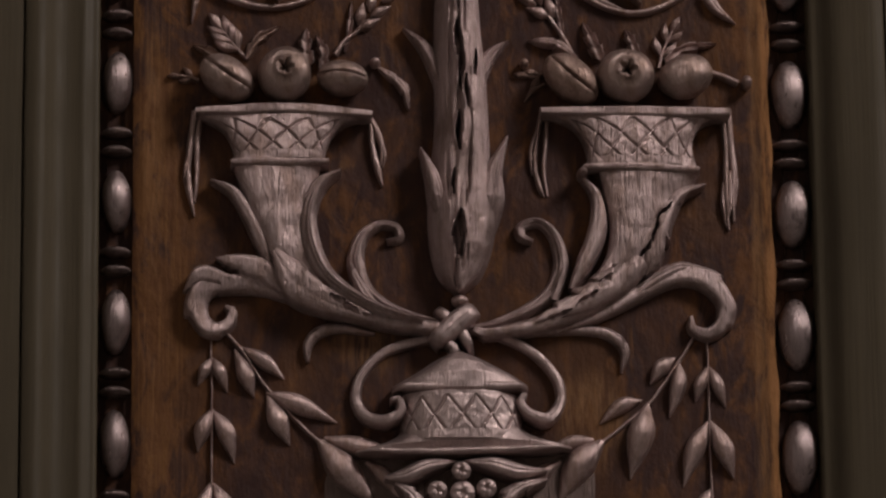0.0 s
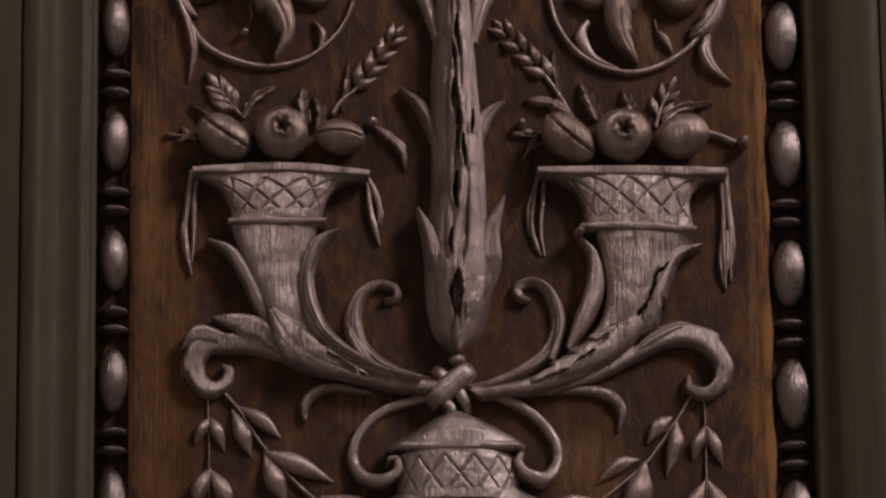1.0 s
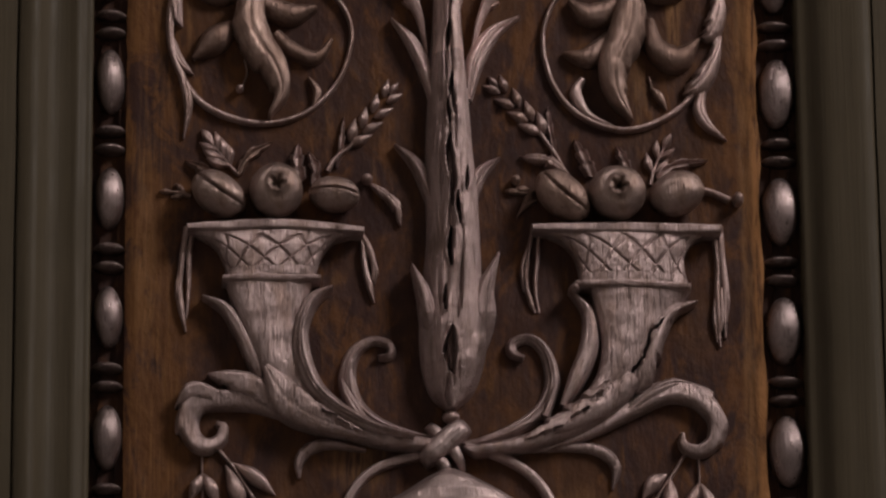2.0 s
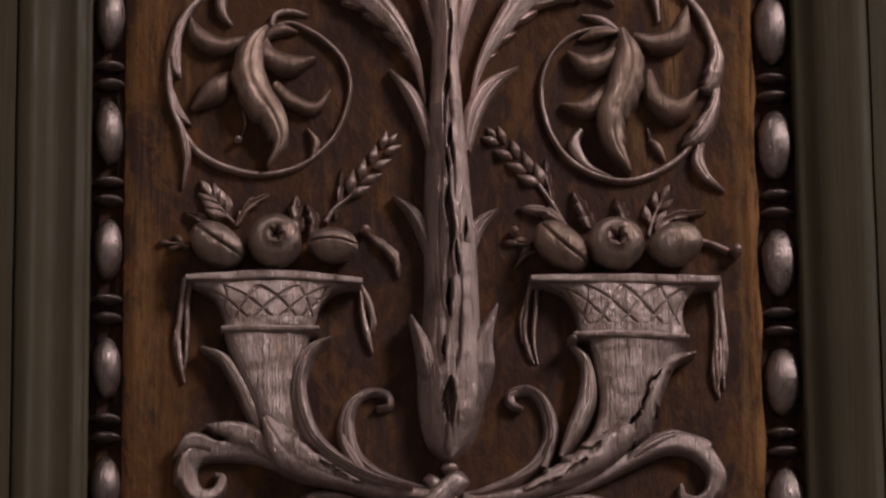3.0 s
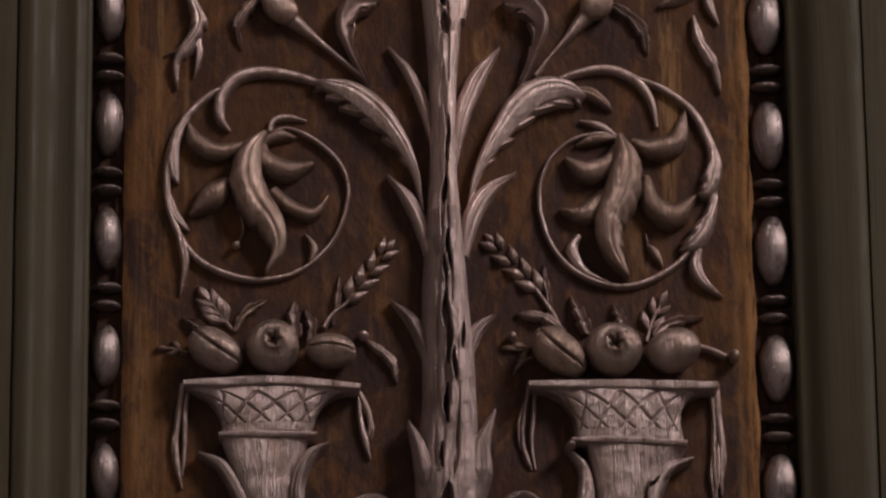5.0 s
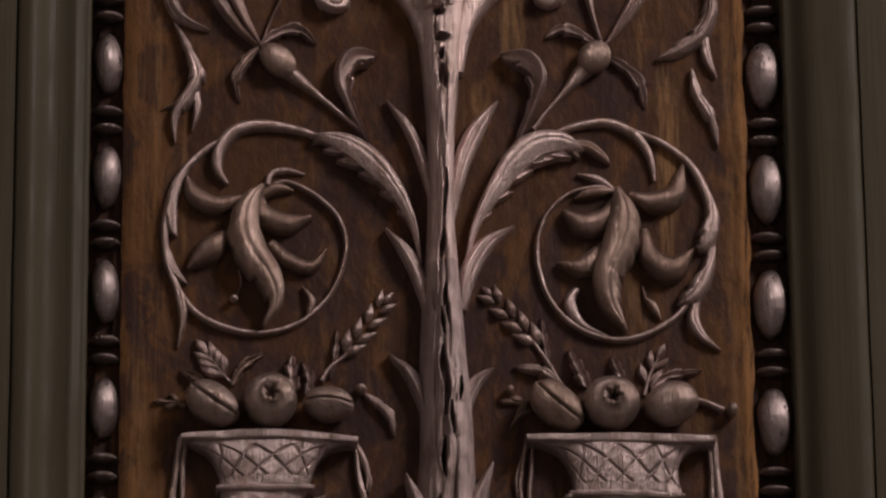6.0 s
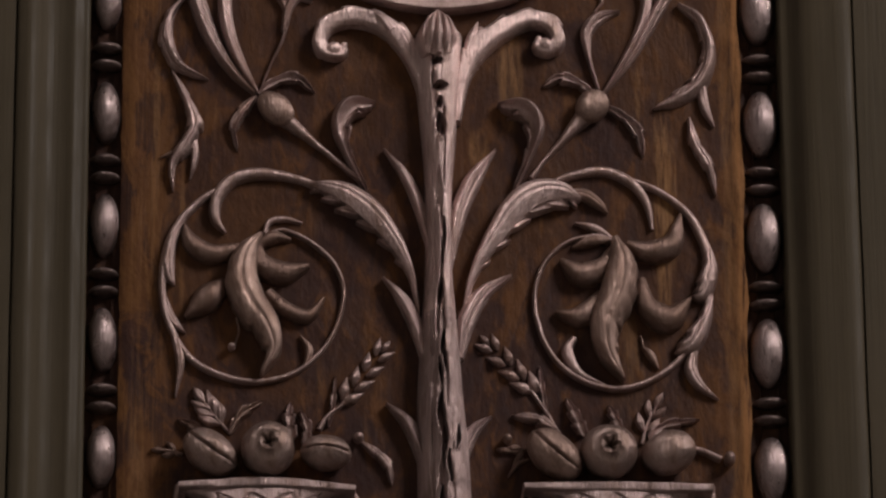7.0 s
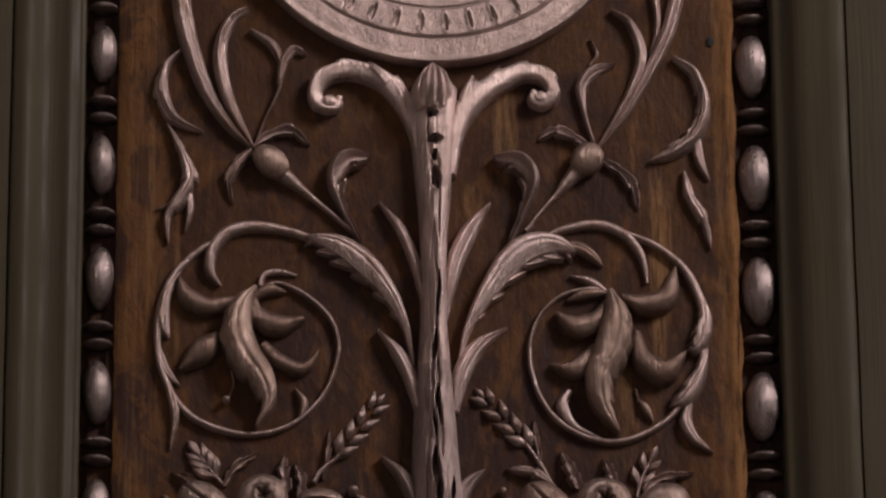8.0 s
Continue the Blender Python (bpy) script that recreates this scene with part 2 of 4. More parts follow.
def slits(cuts, depth=7.0):
    """Open checks in the wood: centre u, v, half width, half length, degrees of their run."""

    def cut(s, c, u, v):
        d = 0 * u
        for cu, cv, w, l, turn in cuts:
            ca, sa = math.cos(radians(turn)), math.sin(radians(turn))
            x, y = (u - cu) * ca + (v - cv) * sa, -(u - cu) * sa + (v - cv) * ca
            wide = w * np.sqrt(np.clip(1 - (x / l) ** 2, 0, 1)) * (1 + 0.35 * np.sin(x * 1.9 + cu))
            d = d - depth * np.clip((wide - np.abs(y + 0.3 * np.sin(x * 0.9))) / 0.5 + 0.5, 0, 1) * (np.abs(x) < l)
        return d

    return cut


def strip(pts, widths, h, kind="round", lift=0.0, lobes=0, side=0, deep=0.4, m=17, n=0, rise=0.45, seed=1.0, extra=None):
    """A carved stem or leaf along a spine, with half-widths; lobes cut its edges (side -1, 1 or 0 for both)."""
    widths = np.interp(np.linspace(0, 1, len(pts)), np.linspace(0, 1, len(widths)), widths)
    rows = np.column_stack([np.array(pts, float), widths])
    n = n or int(max(18, min(110, 2 + 0.9 * np.hypot(*np.diff(np.array(pts), axis=0).T).sum())))
    n = max(n, lobes * 14)
    h = min(h, 0.8 * widths.max() + 1.2)
    S = spline(rows, n)
    w = np.maximum(S[:, 2], 0.25)
    T = np.gradient(S[:, :2], axis=0)
    T /= np.hypot(T[:, 0], T[:, 1])[:, None] + 1e-9
    N = np.stack([-T[:, 1], T[:, 0]], 1)
    c = np.linspace(-1, 1, m)
    s = np.linspace(0, 1, n)
    W = np.repeat(w[:, None], m, 1)
    if lobes:
        saw = (s * lobes + 0.15) % 1.0
        cut = 1 - deep * (1 - saw) ** 1.2 * np.minimum(1, 3 * s) - 0.05 * np.sin(s * 57)
        for sg in (-1, 1):
            if side in (0, sg):
                W = np.where((np.sign(c) == sg)[None, :], w[:, None] * cut[:, None], W)
    U = S[:, :1] + N[:, :1] * c * W
    V = S[:, 1:2] + N[:, 1:2] * c * W
    if lobes:
        lean = 0.55 * W * c * c * (np.ones_like(c) if side == 0 else (np.sign(c) == side)) * np.clip(6 * (1 - s), 0, 1)[:, None]
        U, V = U + T[:, :1] * lean, V + T[:, 1:2] * lean
    size = (w / w.max()) ** rise
    H = lift + h * size[:, None] * profile(kind, c)[None, :]
    if lobes:
        gap = np.minimum((s * lobes + 0.15) % 1.0, 1 - (s * lobes + 0.15) % 1.0)
        vein = np.exp(-((gap / 0.13) ** 2))[:, None] * np.clip(np.abs(c) * 1.6 - 0.3, 0, 1)[None, :]
        H = H - 0.10 * h * min(1.0, 2 * deep) ** 2 * vein * (np.ones_like(c) if side == 0 else (np.sign(c) == side))
    H = DEPTH * H * (1 + 0.04 * rumple(U, V, 9.0, seed)) + 0.16 * rumple(U, V, 2.6, seed + 5)
    if extra:
        H = H + extra(s[:, None], c[None, :], U, V)
    U = U + 0.22 * rumple(U, V, 6.0, seed + 9)
    return sheet(U, V, H)


def loft(left, right, h, kind="round", lift=0.0, n=60, m=31, extra=None, seed=2.0, level=False):
    """A carved body between two outlines; h may be a list along it. extra(s, c, u, v) adds height."""
    L, R = spline(left, n), spline(right, n)
    if level:
        L, R = (np.stack([np.interp(np.linspace(0, 1, n), (q[:, 1] - q[0, 1]) / (q[-1, 1] - q[0, 1]), q[:, k]) for k in (0, 1)], 1) for q in (spline(left, 300), spline(right, 300)))
    s, c = np.linspace(0, 1, n)[:, None], np.linspace(-1, 1, m)[None, :]
    k = (c + 1) / 2
    U, V = L[:, :1] * (1 - k) + R[:, :1] * k, L[:, 1:2] * (1 - k) + R[:, 1:2] * k
    hh = np.interp(s, np.linspace(0, 1, len(h)), h) if isinstance(h, (list, tuple)) else h
    H = lift + hh * profile(kind, c) + 0 * s
    H = DEPTH * H * (1 + 0.04 * rumple(U, V, 9.0, seed)) + 0.20 * rumple(U, V, 2.5, seed + 4)
    if extra:
        H = H + extra(s, c, U, V)
    return sheet(U, V, H)


def dome(u, v, a, b, turn, h, low=0.0, rings=14, around=36, dent=None, seed=3.0, uneven=0.25):
    """A swelling body (fruit, grain, bead) of half-axes a, b, long axis turned by degrees, top at low + h, with its belly overhanging."""
    phi = np.radians(np.linspace(0, 128, rings))[:, None]
    th = np.linspace(0, 2 * np.pi, around + 1)[None, :]
    x, y = a * np.sin(phi) * np.cos(th), b * np.sin(phi) * np.sin(th)
    z = (low + h * (0.40 + 0.60 * np.cos(phi))) * (DEPTH if low >= 0 else 1.0) + 0 * th
    if dent:
        z = z + dent(x / a, y / b)
    ca, sa = math.cos(radians(turn)), math.sin(radians(turn))
    U, V = u + x * ca - y * sa, v + x * sa + y * ca
    k = 1 + 0.03 * rumple(U, V, 8.0, seed)
    U, V, z = u + (U - u) * k, v + (V - v) * k, z + uneven * rumple(U, V, 3.0, seed)
    U, V, z = np.vstack([U, U[-1:]]), np.vstack([V, V[-1:]]), np.vstack([z, np.full_like(z[-1:], -1.5)])
    r, c = U.shape
    idx = np.arange(r * c).reshape(r, c)
    faces = np.stack([idx[:-1, :-1], idx[1:, :-1], idx[1:, 1:], idx[:-1, 1:]], -1).reshape(-1, 4)
    return np.stack([U.ravel(), V.ravel(), z.ravel()], 1), [[q for j, q in enumerate(f) if q not in f[:j]] for f in faces.tolist()]


def block(name, lo, hi, material, label, kind="structure", category=""):
    lo, hi = Vector(lo), Vector(hi)
    bm = bmesh.new()
    bmesh.ops.create_cube(bm, size=1)
    for q in bm.verts:
        q.co = Vector([(hi[i] - lo[i]) * q.co[i] for i in range(3)])
    me = bpy.data.meshes.new(name)
    bm.to_mesh(me)
    bm.free()
    me.materials.append(material)
    ob = new(name, me)
    ob.location = (lo + hi) / 2
    return tagged(ob, label, category, "", kind)


# ---- the room ----
block("floor", (-1.7, -3.2, -0.1), (2.0, 0.2, 0.0), WALL, "plain grey floor of the dim room")
block("ceiling", (-1.7, -3.2, 5.2), (2.0, 0.2, 5.3), WALL, "plain grey plaster ceiling of the room")
block("wall_north", (-1.7, 0.022, 0.0), (2.0, 0.2, 5.2), PAINT, "olive-grey painted wall behind the panel")
block("wall_south", (-1.7, -3.2, 0.0), (2.0, -3.1, 5.2), WALL, "plain grey wall facing the panel")
block("wall_west", (-1.7, -3.1, 0.0), (-1.6, 0.022, 5.2), WALL, "plain grey side wall of the room")
for lo, hi in (((1.9, -3.1, 0.0), (2.0, -2.1, 5.2)), ((1.9, -1.2, 0.0), (2.0, 0.022, 5.2)), ((1.9, -2.1, 0.0), (2.0, -1.2, 3.45)), ((1.9, -2.1, 4.55), (2.0, -1.2, 5.2))):
    block("wall_east", lo, hi, WALL, "plain grey wall beside the window opening")

# ---- the board and its channels ----
FOOT, HEAD = -330.0, 640.0


def board():
    """The carved ground: a slightly uneven sheet with scalloped edges along the two bead channels."""
    us = np.linspace(-1, 1, 100)
    vs = np.linspace(FOOT, HEAD, 320)
    U, V = np.meshgrid(us, vs)
    reach = 149.6 - (U > 0) * 1.5 * np.abs(np.cos((V - BEAD_START) * math.pi / PITCH)) ** 1.5 + 0.5 * rumple(V * 0, V, 9.0, 4.0)
    U = U * reach - 1.0
    H = 0.9 * rumple(U, V, 26.0, 7.0) + 0.35 * rumple(U, V, 7.0, 8.0) + 1.6 * np.clip((U - 141) / 5, 0, 1) ** 1.5 - 1.6 * np.clip((-U - 146.5) / 4.0, 0, 1) ** 2
    return sheet(U, V, H, -20.0)


PITCH, BEAD_START = 58.3, 1.8
lone("carved_board", board(), GROUND, "dark brown stained wooden board with worn gold-brown streaks", "panel")["kind"] = "structure"
for side in (-1, 1):
    block("channel", at(side * 157.5 - 9.6, FOOT, -20), at(side * 157.5 + 9.6, HEAD, -4.5), CHANNEL, "dark wooden channel behind the bead moulding")


def frame_moulding(side):
    """The painted frame: an inner fillet, a cyma rising to a rounded shoulder, a quirk and a flat outer board."""
    d = [0.0, 0.0, 0.5, 1.4, 2.4, 3.4, 4.4, 5.4, 6.4, 7.4, 8.4, 9.4, 10.8, 12.5, 14.5, 16.5, 18.5, 20.0, 21.3, 22.6, 23.9, 25.2, 26.4, 27.6, 29.0, 30.5, 32.0, 33.4, 34.3, 34.6, 34.7, 35.5, 35.6, 40.0, 62.0, 90.0, 90.0]
    h = [-20, 7.2, 8.4, 8.9, 8.9, 9.1, 9.6, 10.3, 10.9, 11.2, 11.2, 11.0, 10.8, 10.7, 10.7, 10.9, 11.5, 12.4, 13.6, 15.0, 16.5, 17.8, 18.7, 19.2, 19.4, 19.2, 18.8, 18.3, 17.8, 17.2, 14.0, 14.0, 17.6, 17.9, 17.9, 17.9, -20]
    if side > 0:
        h = [-20, 7.6, 8.8, 9.3, 9.5, 9.8, 10.3, 11.0, 11.9, 12.9, 13.9, 14.8, 15.8, 16.6, 17.2, 17.6, 17.9, 18.1, 18.3, 18.5, 18.7, 18.9, 19.1, 19.2, 19.3, 19.2, 19.0, 18.5, 17.9, 17.2, 14.5, 14.5, 18.0, 18.3, 18.3, 18.3, -20]
    vs = np.linspace(FOOT, HEAD, 60)
    D, V = np.meshgrid(np.array(d), vs)
    H = np.repeat(np.array(h)[None, :], len(vs), 0)
    wob = 0.25 * rumple(V, D * 3, 40.0, 11.0 + side)
    U = side * (166.3 + D + np.where(D > 0, wob, 0))
    r, c = U.shape
    idx = np.arange(r * c).reshape(r, c)
    faces = np.stack([idx[:-1, :-1], idx[1:, :-1], idx[1:, 1:], idx[:-1, 1:]], -1).reshape(-1, 4).tolist()
    faces += [idx[0].tolist(), idx[-1].tolist()]
    return np.stack([U.ravel(), V.ravel(), np.where(H < 0, H, H + 0.15 * rumple(U, V, 30.0, 3.0)).ravel()], 1), faces


for side in (-1, 1):
    lone("trim", frame_moulding(side), PAINT, "olive-grey painted wooden frame moulding with brushed satin paint", "moulding")["kind"] = "structure"

# ---- bead mouldings: beads with two reels between ----


def bead_moulding(side):
    u = 157.6 if side > 0 else -158.2
    strip_thing = thing("bead_moulding", u, FOOT, "carved bead-and-reel moulding, silvered, set in a dark channel", "moulding", "bead mouldings")
    part("spindle", strip([(u, FOOT), (u, 150.0), (u, HEAD)], [4.2, 4.2], 7.0, lift=-9.0, n=60, m=9, rise=0), GAP_SHADE, strip_thing)
    pitch = PITCH - 0.3 if side < 0 else PITCH + 0.4
    big = 1.0 if side > 0 else 0.86
    for k in range(-6, 12):
        v = BEAD_START + k * pitch + (0.0 if side > 0 else 4.5)
        streak = lambda x, y, k=k: -0.15 * np.abs(np.sin(9 * x + 3 * k)) * (np.hypot(x, y) < 0.8) * np.clip(np.sin(4 * y + k) + 0.3, 0, 1)
        part("bead", dome(u, v, (17.2 if side > 0 else 15.6) + 0.6 * math.sin(5 * k), 8.7 if side > 0 else 7.0, 90 + 1.5 * math.sin(k * 3 + side), 17.0, -9.0, rings=16, around=32, dent=streak, seed=k + 10 * side, uneven=0.07), BEAD, strip_thing, "polished silvered bead")
        for q in (-4.5, 4.5):
            w = v + pitch / 2 + q
            part("reel", dome(u, w, 8.4 * big, 2.7, 2 * math.sin(k * 2 + q), 13.5, -9.0, rings=10, around=24, seed=k + q), REEL, strip_thing, "dark tarnished reel")


bead_moulding(-1)
bead_moulding(1)

# ---- shared carvings ----


def lattice(cells, rows, depth, shift=0.0, groove=0.10, puff=0.4):
    """Quilted diamonds cut into a curved band between s = 0.12 and 0.9."""

    def cut(s, c, u, v):
        x, y = np.arcsin(np.clip(c, -1, 1)) / math.pi * cells + shift, (s - 0.10) / 0.8 * rows
        a, b = np.abs((x + y) % 1.0 - 0.5), np.abs((x - y) % 1.0 - 0.5)
        g = np.maximum(np.exp(-(((0.5 - a) / groove) ** 2)), np.exp(-(((0.5 - b) / groove) ** 2)))
        inside = (s > 0.10) & (s < 0.80)
        return np.where(inside, -depth * g + puff * depth * (1 - g), 0.0)

    return cut


def leaf(parent, pts, widths, h=5.0, kind="leaf", name="leaf", mat=None, **more):
    return part(name, strip(pts, widths, h, kind, **more), mat or SILVER, parent)


def join(shapes):
    """Several reliefs in one mesh."""
    co, faces, base = [], [], 0
    for p, f in shapes:
        co.append(np.asarray(p))
        faces += [[i + base for i in q] for q in f]
        base += len(p)
    return np.vstack(co), faces


def acanthus(parent, pts, widths, h, side, n, mat=None, lift=0.0, deep=0.52, name="leaf", first=0.30):
    """A leaf with pointed teeth leaning forward along one edge (side 1: to the left of its run)."""
    kind = "toothed_left" if side > 0 else "toothed_right"
    if deep < 0.4:
        return part(name, strip(pts, widths, h, "leaf", lift, lobes=n, side=side, deep=deep, m=23), mat or SILVER, parent)
    wide = np.interp(np.linspace(0, 1, len(pts)), np.linspace(0, 1, len(widths)), widths)
    S = spline(np.column_stack([np.array(pts, float), wide]), 80)
    T = np.gradient(S[:, :2], axis=0)
    T /= np.hypot(T[:, 0], T[:, 1])[:, None]
    N = side * np.stack([-T[:, 1], T[:, 0]], 1)
    pick = np.linspace(0, 79, 12).astype(int)
    core = [(p[0] - 0.26 * w * q[0], p[1] - 0.26 * w * q[1]) for p, q, w in zip(S[pick, :2], N[pick], S[pick, 2])]
    shapes = [strip(core, list(0.74 * S[pick, 2]), h, kind, lift, m=23)]
    for k in range(n):
        i = int(79 * (first + (0.95 - first) * k / max(1, n - 1)))
        w = max(S[i, 2], 2.4)
        a = S[i, :2] - T[i] * 0.5 * w - N[i] * 0.3 * w
        b = S[i, :2] + T[i] * 0.25 * w + N[i] * 0.35 * w
        c = S[i, :2] + T[i] * 1.15 * w + N[i] * (1.02 + 0.15 * math.sin(3 * k)) * w
        shapes.append(strip([a, b, c], [0.40 * w, 0.36 * w, 0.2], h * 0.97, "slope", lift * 0.9, m=11, seed=k, rise=0.12))
    return part(name, join(shapes), mat or SILVER, parent)


def sprig(name, pts, pairs, size, label, mat=None, category="sprig", group=""):
    """A small carved twig with paired leaflets."""
    S = spline(pts, 40)
    ob = thing(name, S[0, 0], S[0, 1], label, category, group)
    part("stalk", strip(pts, [1.0, 0.6], 3.0), mat or SILVER, ob)
    for k in range(pairs):
        i = int(39 * (0.30 + 0.62 * k / max(1, pairs - 0.5)))
        d = S[min(i + 1, 39)] - S[max(i - 1, 0)]
        d /= np.hypot(*d)
        nrm = np.array([-d[1], d[0]])
        g = size * (1 - 0.12 * k)
        for sg in (-1, 1):
            p0 = S[i]
            p1 = p0 + d * g * 0.75 + nrm * sg * g * 0.55
            p2 = p0 + d * g * 1.5 + nrm * sg * g * 0.85
            part("leaflet", strip([p0, p1, p2], [0.5, g * 0.34, 0.3], 4.2, "leaf", seed=k + sg), mat or SILVER, ob)
    tip = S[-1]
    d = S[-1] - S[-3]
    d /= np.hypot(*d)
    part("leaflet", strip([tip - d, tip + d * size * 0.6, tip + d * size * 1.25], [0.5, size * 0.32, 0.3], 4.0, "leaf"), mat or SILVER, ob)
    return ob


def wheat_ear(stalk, ear, pairs, label):
    ob = thing("wheat_ear", stalk[0][0], stalk[0][1], label, "wheat ear", "wheat ears")
    part("stalk", strip(list(stalk) + [ear[0]], [1.4, 0.9, 0.8], 3.5), SILVER, ob)
    S = spline(ear, 30)
    d = S[-1] - S[0]
    d /= np.hypot(*d)
    nrm = np.array([-d[1], d[0]])
    for k in range(pairs):
        p = S[int(29 * k / (pairs - 1))]
        g = 5.3 - 0.42 * k
        for sg in (-1, 1):
            q = p + nrm * sg * 2.9 + d * (1.6 if sg > 0 else 0)
            f = d * math.cos(radians(24)) + nrm * sg * math.sin(radians(24))
            part("grain", strip([q - f * g, q - f * g * 0.1, q + f * g * 1.25], [0.6, g * 0.48, 0.25], 5.5, "round", seed=k + sg, rise=0.8), SILVER, ob)
    p = S[-1] + d * 4
    part("grain", strip([p - d * 3, p, p + d * 4], [0.5, 1.6, 0.25], 5.0, "round", rise=0.8), SILVER, ob)
    return ob


def seam(bend=0.25, gape=0.065):
    return lambda x, y: -2.6 * np.exp(-(((y - bend * (x * x - 0.35)) / gape) ** 2)) * (np.abs(x) < 0.93) * (np.hypot(x, y) < 0.97)


def eye(depth=6.0):
    def cut(x, y):
        r, th = np.hypot(x, y), np.arctan2(y, x)
        return -depth * np.exp(-((r / (0.17 + 0.06 * np.cos(5 * th))) ** 2)) + 2.0 * np.exp(-(((r - 0.33) / 0.08) ** 2)) * (0.55 + 0.45 * np.cos(5 * th + 0.6)) - 0.9 * np.exp(-(((r - 0.50) / 0.1) ** 2))
    return cut


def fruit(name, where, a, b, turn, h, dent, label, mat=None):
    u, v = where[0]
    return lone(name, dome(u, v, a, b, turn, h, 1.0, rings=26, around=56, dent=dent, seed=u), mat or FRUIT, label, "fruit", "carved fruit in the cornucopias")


def ends(drop, from_=0.72):
    """Rounds the two ends of a band down towards the board."""
    return lambda s, c, u, v: -drop * np.clip((np.abs(2 * s - 1) - from_) / (1 - from_), 0, 1) ** 2 + 0 * c


# ---- the vase ----
vase = thing("vase", 0, -230, "silvered carved two-handled vase with lattice neck and leaf-covered body", "vase")
# body toned dark to stand for the shade between its leaves
body = part("body", loft([(-57.3, -59.8), (-62.0, -71.6), (-59.2, -100.6), (-42.0, -131.7), (-21.1, -162.5), (-15.7, -185.6)], [(58.0, -56.6), (62.2, -68.2), (58.7, -97.5), (44.1, -129.5), (25.0, -161.3), (20.0, -184.8)], [1.5, 2, 3, 5, 8, 8], n=60, m=41), GAP_SHADE, vase)
part("foot", loft([(-17.1, -186.1), (-28.4, -194.1), (-41.1, -200.8)], [(21.2, -185.2), (32.7, -192.6), (46.8, -198.7)], 10, n=16), VASE, vase)
shoulder = part("shoulder", loft([(-26.5, -44.5), (-29.0, -49.3), (-37.2, -53.3), (-45.4, -55.7), (-48.0, -59.4)], [(27.5, -44.0), (32.7, -48.1), (41.0, -51.1), (47.8, -52.8), (50.9, -56.7)], [12, 12, 12, 12, 10], n=26, m=41), VASE, vase)
part("lip", strip([(-48.0, -58.1), (-17.5, -58.6), (18.8, -57.6), (50.9, -55.7)], [0.8, 1.6, 1.6, 0.8], 2.4, "round", 10.0, rise=0.3, extra=ends(6.0, 0.8)), VASE, shoulder)
neck = part("neck", loft([(-26.8, -30.5), (-27.2, -38.9), (-27.6, -53.0)], [(26.7, -30.1), (28.3, -38.6), (29.0, -52.5)], 13.5, n=80, m=130, extra=lattice(6.4, 1.0, 0.9, 0.5, 0.05, 0.1)), VASE, vase)
part("collar", strip([(-30.9, -27.7), (-12.8, -28.0), (13.2, -27.8), (31.4, -27.0)], [1.6, 2.4, 2.4, 1.6], 3.2, "round", 9.6, rise=0.5, extra=ends(8.0, 0.8)), VASE, neck)
part("lid", loft([(-4.5, -10.0), (-11.3, -13.5), (-20.6, -19.6), (-29.6, -25.3), (-29.8, -29.0)], [(3.3, -9.8), (9.6, -12.3), (21.1, -18.4), (31.0, -24.6), (31.0, -28.5)], [7, 11, 13, 13], n=30, m=31), VASE, vase)
part("handle", strip([(-8.7, -1.2), (-20.5, -3.7), (-33.4, -8.1), (-43.2, -16.8), (-47.7, -28.7), (-43.9, -39.4), (-35.0, -43.1), (-27.8, -39.4), (-27.9, -33.5), (-32.0, -33.7)], [2.1, 2.4, 2.4, 2.4, 2.6, 2.9, 2.9, 2.4, 1.8, 1.3], 7.0, "flute", rise=0.2, extra=lambda s, c, u, v: 9.0 * np.clip((s - 0.62) / 0.2, 0, 1) + 0 * c), VASE, vase)
part("handle", strip([(7.2, 3.1), (23.9, -2.4), (37.1, -10.7), (45.5, -21.8), (46.6, -32.2), (40.4, -41.3), (32.0, -39.9), (27.8, -34.7), (29.9, -30.3)], [2.1, 2.4, 2.4, 2.6, 2.6, 2.9, 2.6, 2.1, 1.3], 7.0, "flute", rise=0.2, extra=lambda s, c, u, v: 9.0 * np.clip((s - 0.62) / 0.2, 0, 1) + 0 * c), VASE, vase)
leaf(body, [(-2.2, -62.7), (-15.1, -64.9), (-25.3, -69.4), (-35.1, -70.7)], [0.8, 3.7, 3.7, 0.8], 4.0, lift=7.5, mat=VASE)
leaf(body, [(1.7, -62.5), (14.6, -64.1), (26.3, -67.2), (39.2, -66.8)], [0.8, 3.9, 3.7, 0.8], 4.0, lift=7.5, mat=VASE)
leaf(body, [(-30.4, -72.7), (-22.6, -79.1), (-18.6, -89.6), (-19.8, -101.5)], [1.0, 4.7, 4.2, 0.8], 4.0, lift=7.0, lobes=4, mat=VASE)
leaf(body, [(39.2, -70.8), (25.0, -76.0), (18.7, -85.9), (18.8, -100.4)], [1.0, 4.7, 4.2, 0.8], 4.0, lift=7.0, lobes=4, mat=VASE)
leaf(body, [(-2.0, -85.2), (-0.5, -98.3), (0.4, -114.1)], [2.6, 6.8, 1.0], 4.0, lift=7.5, lobes=5, mat=VASE)


def rosette(where, r):
    (u, v), = where
    ros = part("rosette", dome(u, v, r, r, 0, 4.0, 8.5, rings=16, around=30, dent=lambda x, y: -2.4 * np.exp(-((np.hypot(x, y) / 0.28) ** 2)) + 0.5 * np.cos(5 * np.arctan2(y, x)) * (np.hypot(x, y) > 0.3) * (np.hypot(x, y) < 0.95)), VASE, body)
    return ros


